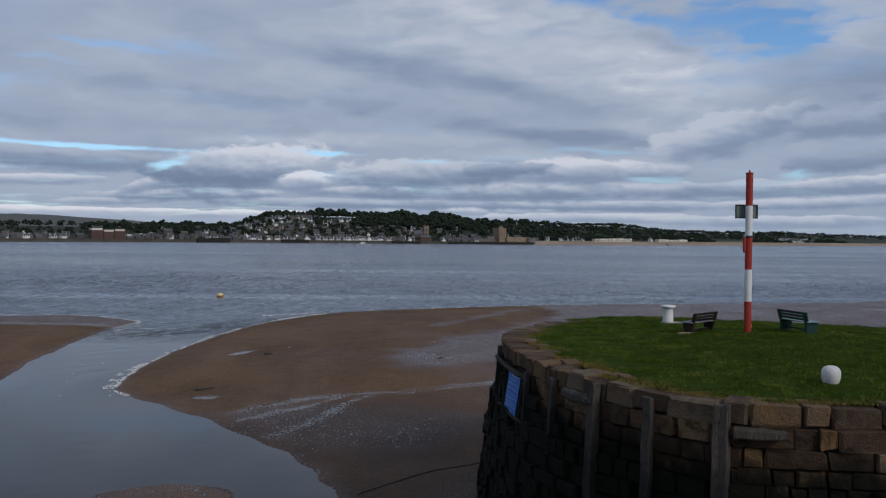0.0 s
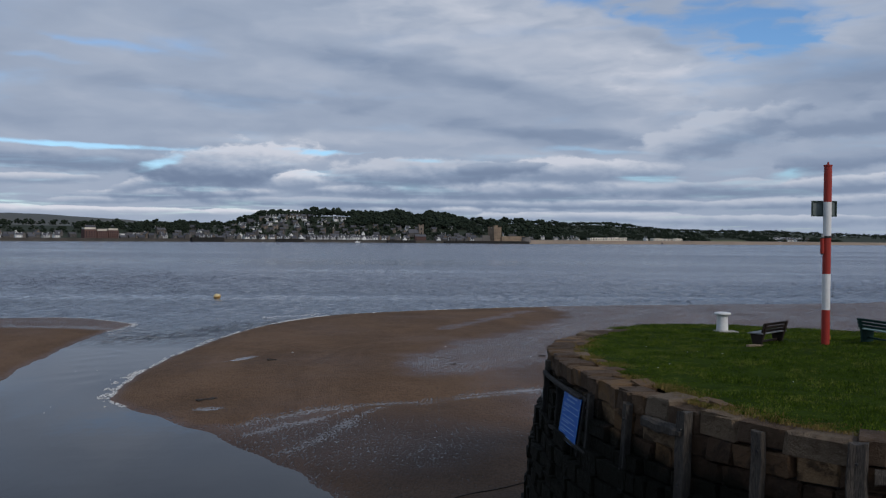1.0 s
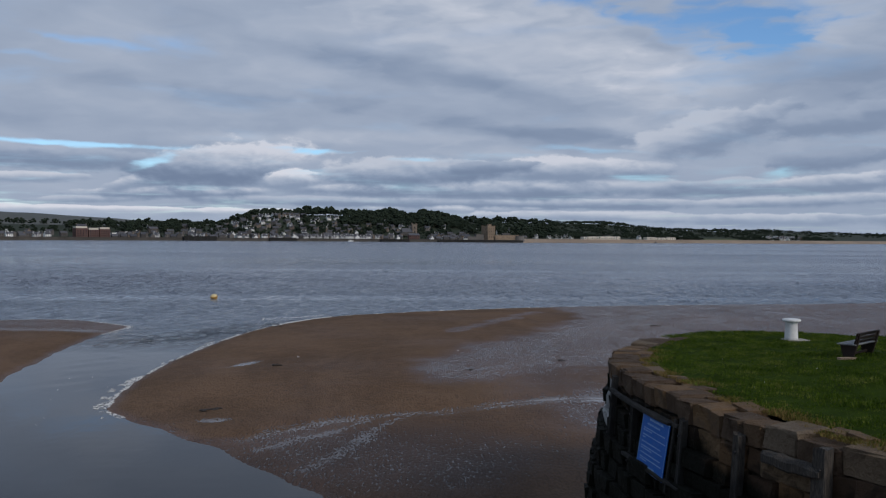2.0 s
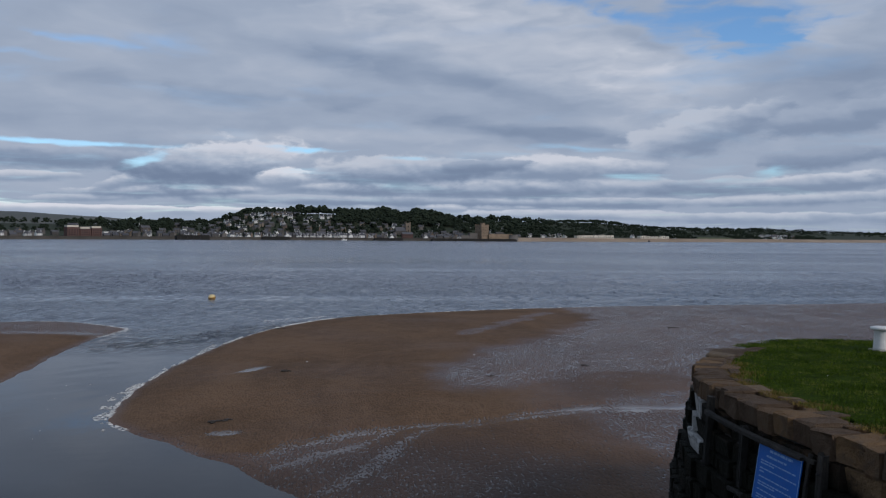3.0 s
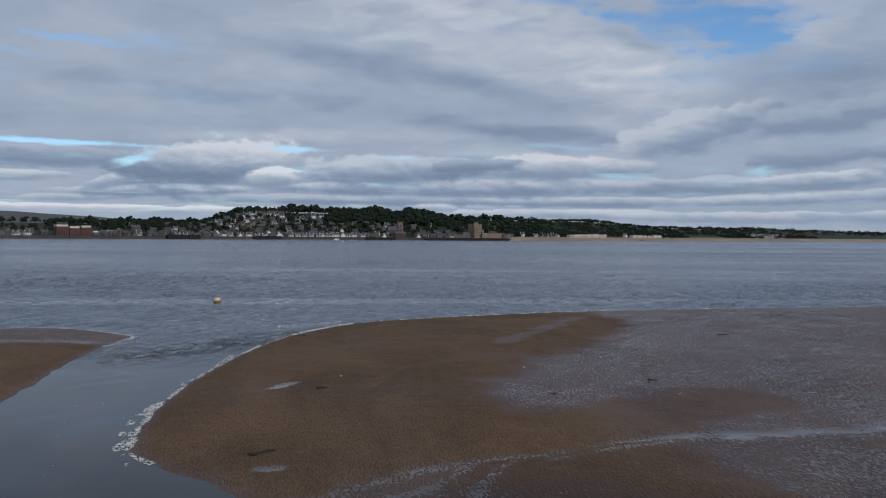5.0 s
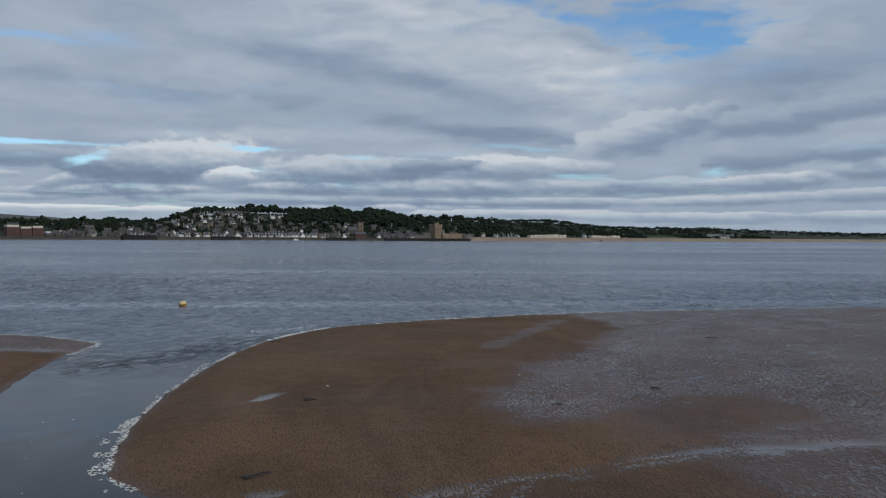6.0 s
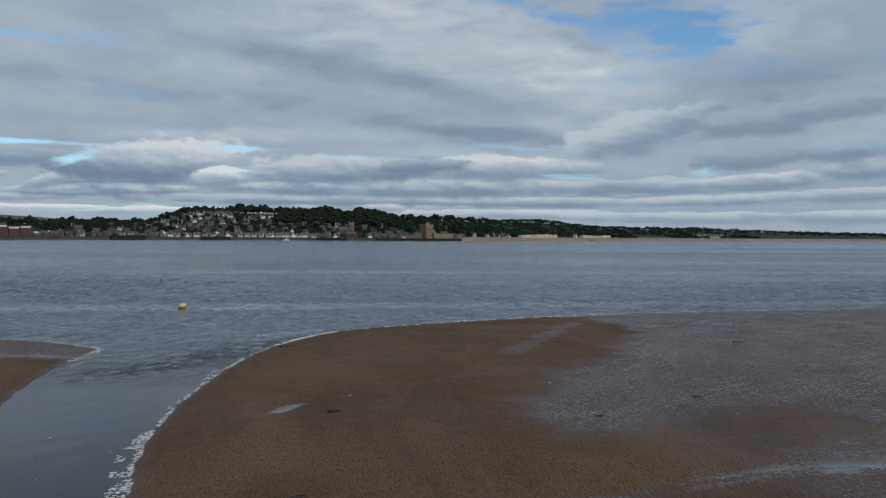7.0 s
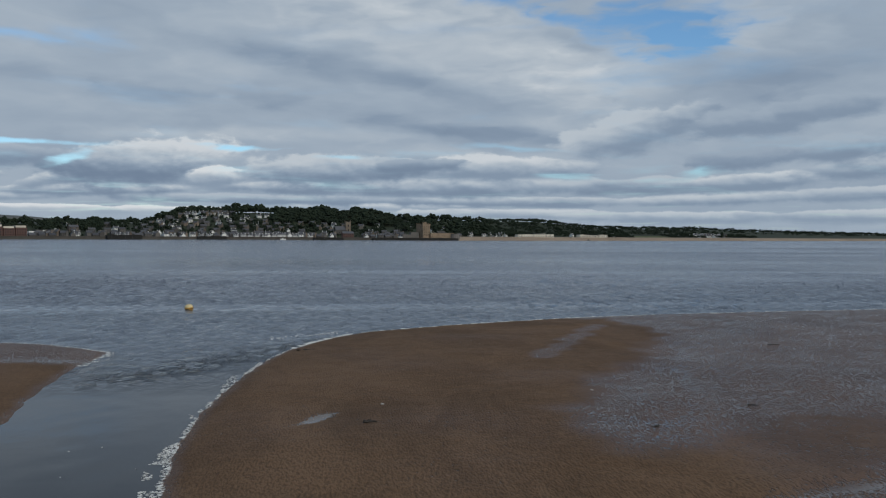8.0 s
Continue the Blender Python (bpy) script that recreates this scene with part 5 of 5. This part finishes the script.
def house(m, w, d, eaves, ridge, walls, label, storeys=2, bays=3, dormers=0, cross=False, category="house", group="houses of the far town"):
    root = base("house", m, label, category, group)
    part("wall", house_walls(w, d, eaves, ridge), walls, root)
    part("roof", gable(bmesh.new(), w, d, eaves, ridge), SLATE, root, "grey slate pitched roof")
    if cross:
        bm = house_walls(w * 0.34, d * 0.5, eaves + 0.6, ridge + 0.1)
        bmesh.ops.transform(bm, matrix=pose(w * 0.28, -d * 0.38, 0, 0, 0, 90), verts=bm.verts)
        part("gable_bay", bm, walls, root)
        bm = gable(bmesh.new(), w * 0.34, d * 0.5, eaves + 0.6, ridge + 0.1, 0.25)
        bmesh.ops.transform(bm, matrix=pose(w * 0.28, -d * 0.38, 0, 0, 0, 90), verts=bm.verts)
        part("gable_roof", bm, SLATE, root)
    for sx in (-1, 1):
        part("chimney", boxed(((sx * (w / 2 - 0.5), 0, ridge + 0.3), (0.9, 1.5, 2.0)), ((sx * (w / 2 - 0.5), 0, ridge + 1.35), (1.05, 1.65, 0.15))), walls, root)
    for s in range(storeys):
        for b in range(bays):
            x = w * ((b + 0.5) / bays - 0.5)
            z = 1.5 + s * (eaves - 0.6) / storeys
            if cross and x > w * 0.12:
                continue
            part("window", boxed(((x, -d / 2 - 0.02, z), (1.15, 0.10, 1.55))), GLASS, root)
    for k in range(dormers):
        x = w * ((k + 0.5) / dormers - 0.5)
        part("dormer", boxed(((x, -d * 0.34, eaves + 1.0), (1.7, 1.8, 1.7)), ((x, -d * 0.34 - 0.95, eaves + 1.0), (1.0, 0.04, 1.0))), walls, root)
    return root


def on_shore(x, off, turn=0.0, sink=0.0):
    """A pose on the far land at the plan place x, that far behind the coast, facing the water."""
    y = float(coast(x)) + off
    slope = math.degrees(math.atan2(float(coast(x + 40) - coast(x - 40)), 80))
    return pose(x, y, float(land_height(x, y)) - sink, 0, 0, slope + turn)


KINDS = [
    (lambda m: house(m, 12, 8.5, 5.8, 9.0, STONE_GREY, "two-storey grey stone house with a slate roof", 2, 4, 2)),
    (lambda m: house(m, 10, 8, 5.4, 8.4, RENDER_WHITE, "white rendered house with a slate roof", 2, 3, 0)),
    (lambda m: house(m, 13, 9, 6.2, 9.8, STONE_GREY, "grey stone villa with a gabled bay", 2, 4, 0, True)),
    (lambda m: house(m, 9, 7.5, 3.2, 6.4, RENDER_WHITE, "low white cottage with dormers and a slate roof", 1, 3, 2)),
    (lambda m: house(m, 18, 9, 8.4, 12.2, STONE_TAN, "three-storey tan sandstone tenement with slate roof", 3, 6, 0)),
    (lambda m: house(m, 11, 8.5, 6.0, 9.4, STONE_TAN, "tan sandstone house with a gabled bay", 2, 3, 0, True)),
    (lambda m: house(m, 10, 8, 3.4, 6.8, STONE_GREY, "low grey stone cottage with slate roof", 1, 3, 0)),
]
originals = {}


def put_house(kind, m):
    if kind in originals:
        return copy_thing(originals[kind], m)
    originals[kind] = KINDS[kind](m @ Matrix.Diagonal((0.76, 0.76, 0.76, 1)))
    return originals[kind]


def town():
    rnd = random.Random(31)
    # terraces behind the sea wall, row behind row
    for off, x0, x1, step, choice in ((14, -760, 150, 10.5, (0, 1, 3, 6, 3, 1, 6)), (34, -740, 150, 13, (0, 1, 2, 3, 6, 5)), (56, -720, 150, 15, (0, 2, 4, 1, 0, 2)), (80, -600, 160, 17, (0, 2, 1, 6, 5)), (106, -600, 160, 20, (2, 0, 1, 5))):
        x = x0
        while x < x1:
            k = rnd.choice(choice)
            skip = 0.06 if off < 60 else 0.18
            busy = any(abs(x - c) < r for c, r in ((-385, 28), (62, 18)) if off < 110)
            if rnd.random() > skip and not busy:
                put_house(k, on_shore(x, off + rnd.uniform(-3, 3), rnd.choice((0, 0, 0, 90)) + rnd.uniform(-6, 6), rnd.uniform(0, 0.6)))
            x += step * rnd.uniform(0.85, 1.25)
    # a bright white terrace on the front
    for x in (-104, -94, -84, -74, -64, -50, -41, -20, -11):
        put_house(1 if x % 2 else 3, on_shore(x, 7.5 if x < -60 else 10, rnd.uniform(-3, 3)))
    # villas among the trees on the hill
    for off, x0, x1, step, choice in ((132, -330, 140, 19, (1, 2, 5, 0)), (158, -245, 60, 18, (1, 2, 0, 5)), (184, -240, -20, 17, (2, 5, 1, 1)), (212, -232, -60, 16, (2, 1, 1, 5)), (242, -222, -100, 14, (1, 1, 2))):
        x = x0
        while x < x1:
            if rnd.random() < (0.92 if x < -70 else 0.7):
                put_house(rnd.choice(choice), on_shore(x, off + rnd.uniform(-10, 10), rnd.uniform(-25, 25), 0.3))
            x += step * rnd.uniform(0.8, 1.3)
    for x, off, k in ((20, 200, 1), (45, 165, 1), (90, 150, 2), (120, 170, 1), (175, 150, 1), (200, 175, 1), (215, 130, 1), (240, 150, 1), (262, 95, 1), (285, 180, 1), (300, 60, 3), (312, 62, 1),
                      (322, 58, 3), (335, 64, 1), (345, 60, 3), (252, 60, 6), (275, 66, 1), (-300, 200, 2), (-345, 190, 1), (-420, 170, 4), (-280, 150, 1), (-330, 140, 4), (495, 60, 1), (600, 66, 1), (130, 40, 0), (145, 60, 4), (205, 60, 6), (222, 70, 0)):
        put_house(k, on_shore(x, off, rnd.uniform(-15, 15), 0.2))
    for _ in range(26):
        put_house(rnd.choice((1, 3, 5, 1)), on_shore(rnd.uniform(850, 965), rnd.uniform(48, 110), rnd.uniform(-20, 20)))
    for x, off in ((-196, 252), (-186, 246), (-176, 254), (-168, 244), (-158, 250), (-148, 246), (-205, 240), (-138, 238)):
        put_house(rnd.choice((1, 5, 2)), on_shore(x, off, rnd.uniform(-30, 30), -0.8))
    for _ in range(20):
        put_house(rnd.choice((1, 3, 0, 1)), on_shore(rnd.uniform(1500, 2300), rnd.uniform(330, 620), rnd.uniform(-20, 20)))


town()


def terrace(x0, x1, off, tall, name_label):
    """A long white block with a flat roof and a row of dark openings, above the beach."""
    xm = (x0 + x1) / 2
    root = base("beach_terrace", on_shore(xm, off), name_label, "building")
    w = math.hypot(x1 - x0, float(coast(x1) - coast(x0)))
    n = max(5, int(w / 6))
    rnd = random.Random(int(x0))
    for k in range(n):
        x = w * ((k + 0.5) / n - 0.5)
        h, set_back = tall * rnd.choice((0.78, 0.9, 1.0, 1.0, 1.12)), rnd.uniform(0, 2.0)
        part("block", boxed(((x, set_back, h / 2 - 1), (w / n - 0.12, 9, h + 2))), CREAM, root)
        part("balcony", boxed(((x, set_back - 4.9, h * 0.54), (w / n - 0.6, 0.9, 0.25))), RENDER_WHITE, root)
        part("window", boxed(((x, set_back - 4.52, h * 0.30), (w / n * 0.42, 0.12, 1.2))), GLASS, root)
        part("window", boxed(((x, set_back - 4.52, h * 0.78), (w / n * 0.36, 0.12, 0.9))), GLASS, root)
        part("roof", boxed(((x, set_back, h + 0.12), (w / n + 0.1, 9.6, 0.24))), SLATE, root)


terrace(364, 443, 44, 5.6, "long low cream terrace of flats above the beach")
terrace(507, 575, 48, 4.6, "row of cream beach houses with flat roofs")


def brick_block():
    root = base("brick_apartments", on_shore(-385, 52), "five-storey red-brown brick apartment block with pale top floor", "building")
    for x, w, h in ((-9, 16, 12.0), (7, 14, 10.0), (22, 14, 11.0)):
        part("wall", boxed(((x, 0, h / 2 - 2), (w - 0.1, 12, h + 4))), BRICK_RED, root)
        part("top_floor", boxed(((x, 0.6, h + 1.3), (w - 1.2, 10, 2.6))), CREAM, root, "pale set-back top floor")
        part("roof", boxed(((x, 0.6, h + 2.75), (w - 0.4, 10.8, 0.3))), SLATE, root)
        for s in range(3):
            for k in range(4):
                part("window", boxed(((x + (k - 1.5) * w / 4.4, -6.02, 2.0 + s * 3.1), (1.5, 0.14, 1.6))), GLASS, root)
    for k in range(5):
        h = (6.5, 8.0, 7.0, 8.6, 6.0)[k]
        part("wall", boxed(((40 + k * 9.5, 10, h / 2 - 2), (9.0, 11, h + 4))), STONE_GREY if k % 2 else RENDER_WHITE, root)
        part("roof", boxed(((40 + k * 9.5, 10, h + 0.2), (9.4, 11.6, 0.4))), SLATE, root)
        for w in range(3):
            part("window", boxed(((37.2 + k * 9.5 + w * 2.8, 4.48, h * 0.55), (1.4, 0.12, 1.5))), GLASS, root)


brick_block()


def church():
    root = base("church", on_shore(64, 92), "tan sandstone church with a square tower and slate roof", "church")
    part("tower", boxed(((0, 0, 8), (8, 8, 24)), ((0, 0, 20.4), (8.6, 8.6, 0.8))), STONE_TAN, root)
    for sx in (-1, 1):
        for sy in (-1, 1):
            part("pinnacle", rod(bmesh.new(), (sx * 3.6, sy * 3.6, 20.6), (sx * 3.6, sy * 3.6, 23.6), 0.7, 0.1, 6), STONE_TAN, root)
    for z in (8, 15):
        part("window", boxed(((0, -4.02, z), (1.6, 0.14, 3.2))), GLASS, root)
    bm = house_walls(18, 10, 8, 14)
    bmesh.ops.transform(bm, matrix=Matrix.Translation((-12, 1, 0)), verts=bm.verts)
    part("nave", bm, STONE_GREY, root)
    bm = gable(bmesh.new(), 18, 10, 8, 14)
    bmesh.ops.transform(bm, matrix=Matrix.Translation((-12, 1, 0)), verts=bm.verts)
    part("nave_roof", bm, SLATE, root)


church()


def red_house():
    root = base("red_building", on_shore(60, 26), "dark red painted waterfront building with slate roof", "building")
    part("wall", house_walls(17, 9, 6.5, 9.5), BRICK_RED, root)
    part("roof", gable(bmesh.new(), 17, 9, 6.5, 9.5), SLATE, root)
    for k in range(5):
        for z in (1.8, 4.8):
            part("window", boxed((((k - 2) * 3.3, -4.52, z), (1.2, 0.12, 1.5))), GLASS, root)


red_house()


def castle():
    x, off = 181, 18
    root = base("castle", on_shore(x, off), "square tan stone keep with battlements beside low curtain walls", "castle")
    keep = part("keep", boxed(((0, 0, 9), (17, 14, 25)), ((0, 0, 21.6), (17.8, 14.8, 0.7))), CASTLE_STONE, root, "tall square sandstone keep")
    keep.matrix_basis = pose(0, 0, 0, 0, 0, 28)
    for k in range(6):
        for y in (-7.1, 7.1):
            part("merlon", boxed((((k - 2.5) * 3.05, y, 22.5), (1.5, 0.7, 1.3))), CASTLE_STONE, keep)
    part("cap_house", boxed(((3, 1, 23.6), (6, 5, 3.6)), ((3, 1, 25.5), (6.5, 5.5, 0.4))), CASTLE_STONE, keep)
    part("turret", rod(bmesh.new(), (-7.8, -6.4, 12), (-7.8, -6.4, 23.6), 1.5, 1.6, 12), CASTLE_STONE, keep)
    for z in (5, 9.5, 14, 18):
        for k in range(3):
            part("window", boxed((((k - 1) * 4.8, -7.02, z), (1.0, 0.14, 1.7))), GLASS, keep)
    part("wing", boxed(((-15, 2, 2.5), (13, 11, 13)), ((-15, 2, 9.2), (13.6, 11.6, 0.5))), STONE_GREY, root, "lower stone wing of the keep")
    part("curtain_wall", boxed(((30, -2, 2.6), (40, 9, 9.5)), ((30, -6.2, 7.7), (40.4, 0.8, 0.9))), CASTLE_STONE, root, "low battered curtain wall")
    part("gatehouse", house_walls(13, 8, 9, 11.5), STONE_GREY, root).matrix_basis = Matrix.Translation((31, 3, 0))
    part("bastion", lathe(bmesh.new(), [(9.5, -4), (8.2, 6.4), (8.6, 6.5), (8.6, 7.2)], 16), STONE_GREY, root).matrix_basis = Matrix.Translation((52, -3, 0))
    part("curtain_wall", boxed(((-30, -4, 2.0), (14, 6, 7))), STONE_GREY, root)


castle()


def sea_wall():
    """A dark wall with a parapet along the town's front."""
    bm = bmesh.new()
    xs = list(range(-1400, 236, 12))
    prof = [(-5.0, -1.5), (-3.6, 2.6), (-3.6, 4.2), (-2.8, 4.2), (-2.8, -1.5)]
    rings = []
    for x in xs:
        y = float(coast(x))
        rings.append([bm.verts.new((x, y + a, b)) for a, b in prof])
    for a, b in zip(rings, rings[1:]):
        for k in range(5):
            bm.faces.new((a[k], a[(k + 1) % 5], b[(k + 1) % 5], b[k]))
    tagged(new("sea_wall", mesh_of("sea_wall", bm, SEAWALL)), "long dark stone sea wall along the far town", "wall", kind="structure")


sea_wall()


def pier(x0, x1, out, tall, label):
    m = on_shore((x0 + x1) / 2, -out)
    m.translation.z = 0
    root = base("stone_pier", m, label, "pier", "piers of the far town")
    w = math.hypot(x1 - x0, float(coast(x1) - coast(x0)))
    bm = bmesh.new()
    prof = [(-6.0, -1.5), (-4.6, tall), (4.6, tall), (6.0, -1.5)]
    rings = [[bm.verts.new((x, y, z)) for y, z in prof] for x in (-w / 2 - 0.8, -w / 2 + 0.3, w / 2 - 0.3, w / 2 + 0.8)]
    for a, b in zip(rings, rings[1:]):
        for k in range(4):
            bm.faces.new((a[k], a[(k + 1) % 4], b[(k + 1) % 4], b[k]))
    bm.faces.new(rings[0][::-1])
    bm.faces.new(rings[-1])
    part("quay", bm, QUAY, root)
    part("parapet", boxed(((0, -4.2, tall + 0.35), (w, 0.6, 0.75))), QUAY, root)
    for k in range(max(3, int(w / 9))):
        part("fender", boxed(((-w / 2 + (k + 0.5) * 9, -5.6, tall * 0.5), (0.5, 0.5, tall * 0.9))), DARK_METAL, root)


pier(-262, -224, 6, 5.6, "dark block-shaped stone pier by the sea wall")
pier(-154, -119, 6, 4.4, "low dark stone jetty by the sea wall")
pier(9, 50, 10, 3.4, "low dark harbour pier by the town")
pier(98, 232, 10, 3.0, "long low dark harbour breakwater below the castle")


def boat(x, off, length, hull_mat, label):
    m = on_shore(x, off)
    m.translation.z = 0
    root = base("boat", m, label, "boat")
    bm = bmesh.new()
    rows = []
    for u, wide in ((-0.5, 0.75), (-0.2, 1.0), (0.2, 0.95), (0.42, 0.5), (0.52, 0.05)):
        b = wide * length * 0.15
        rows.append([bm.verts.new(p) for p in ((u * length, -b, 1.2 + 0.5 * max(0, u)), (u * length, -b * 0.6, -0.2), (u * length, b * 0.6, -0.2), (u * length, b, 1.2 + 0.5 * max(0, u)))])
    for a, b in zip(rows, rows[1:]):
        for k in range(4):
            bm.faces.new((a[k], a[(k + 1) % 4], b[(k + 1) % 4], b[k]))
    bm.faces.new(rows[0][::-1])
    bm.faces.new(rows[-1])
    part("hull", bm, hull_mat, root)
    part("cabin", boxed(((-0.05 * length, 0, 1.9), (length * 0.3, length * 0.2, 1.5)), bevel=0.1), hull_mat, root)


boat(-37, -16, 8, RENDER_WHITE, "small white motor boat moored off the town")
boat(30, 3, 9, RENDER_WHITE, "white motor boat laid up on the quay")
boat(505, -12, 6, DARK_METAL, "small dark boat aground by the far beach")

# ---------------------------------------------------------------- stones of the pier wall
def block(seed, rough, mat=STONE):
    """A unit stone, chamfered and uneven, its face at +y."""
    rnd = random.Random(seed)
    bm = bmesh.new()
    box(bm, (0, 0, 0), (1, 1, 1))
    bmesh.ops.bevel(bm, geom=list(bm.edges), offset=0.07, segments=1, affect="EDGES", profile=0.5)
    for v in bm.verts:
        v.co += Vector((rnd.uniform(-1, 1) * 0.04, rnd.uniform(-1, 1) * 0.08, rnd.uniform(-1, 1) * 0.07)) * rough
    return mesh_of("stone", bm, mat)


BLOCKS = [block(100 + k, 1.0) for k in range(24)]
LIMED = [block(300 + k, 1.0, LIME) for k in range(4)]
COPES = [block(200 + k, 0.9, COPING) for k in range(10)]


def wall_stones():
    rnd = random.Random(77)
    start, end = nearest(12.6, 17.7), nearest(6.2, 37.5)
    rest = []
    course, z = 0, TOP
    while z > -0.4:
        tall = rnd.choice((0.36, 0.42, 0.48, 0.56)) if course else 0.50
        s = start - rnd.uniform(0, 0.6)
        while s < (end if z > 4.5 else nearest(4.6, 35.3)):
            long = rnd.choice((rnd.uniform(0.28, 0.55), rnd.uniform(0.5, 1.0), rnd.uniform(0.7, 1.35))) if course else rnd.uniform(0.5, 1.3) * (1 - 0.35 * float(ease(s, SEA_FROM, SEA_TO)))
            deep = rnd.uniform(0.50, 0.62) if course else rnd.uniform(0.72, 0.95)
            proud = rnd.uniform(-0.09, 0.06) if course else rnd.uniform(-0.08, 0.02)
            zc = z - tall / 2
            p, d, n = edge_at(s + long / 2, zc, proud - deep / 2)
            tilt = 1.0
            if course == 0:
                p.z += rnd.uniform(-0.07, 0.05)
                tilt = 1.0 + 0.5 * float(ease(s, SEA_FROM, SEA_TO))
            m = Matrix.Translation(p) @ turned(d) @ pose(0, 0, 0, tilt * rnd.uniform(-2, 2), tilt * rnd.uniform(-1.8, 1.8), tilt * rnd.uniform(-2.5, 2.5))
            m = m @ Matrix.Diagonal((long - rnd.uniform(0.008, 0.045), deep, tall - rnd.uniform(0.008, 0.04), 1))
            if z > 4.35:
                limed = 31.2 < p.y < 32.5 and p.x < 5 and 4.8 < zc < 6.25
                ob = new("coping_stone" if course == 0 else "stone", rnd.choice(COPES if course == 0 else LIMED if limed else BLOCKS))
                if limed:
                    tagged(ob, "stone daubed with white paint")
                ob.parent = wall_pier
                ob.matrix_basis = m
            else:
                rest.append((rnd.choice(BLOCKS), m))
            s += long
        z -= tall
        course += 1
    # a broken inner row of flat stones behind the coping, half grown over
    s = nearest(4.2, 21.6)
    while s < end:
        long, deep = rnd.uniform(0.25, 0.75), rnd.uniform(0.25, 0.5)
        if rnd.random() < 0.75:
            p, d, n = edge_at(s + long / 2, TOP - 0.08 + rnd.uniform(-0.05, 0.03), -0.86 - rnd.uniform(0, 0.22))
            ob = new("paving_stone", rnd.choice(COPES))
            ob.parent = wall_pier
            ob.matrix_basis = Matrix.Translation(p) @ turned(d) @ pose(0, 0, 0, rnd.uniform(-4, 4), rnd.uniform(-4, 4), rnd.uniform(-14, 14)) @ Matrix.Diagonal((long, deep, 0.2, 1))
        s += long * 1.05
    verts, faces, total = [], [], 0
    for me, m in rest:
        co = np.empty(len(me.vertices) * 3)
        me.vertices.foreach_get("co", co)
        a = np.array(m)
        verts.append(co.reshape(-1, 3) @ a[:3, :3].T + a[:3, 3])
        faces += [[i + total for i in p.vertices] for p in me.polygons]
        total += len(me.vertices)
    ob = raw("lower_stones", np.concatenate(verts).tolist(), faces, STONE)
    ob.parent = wall_pier
    tagged(ob, "dark weed-covered lower courses of stone", kind="stuff")


wall_stones()
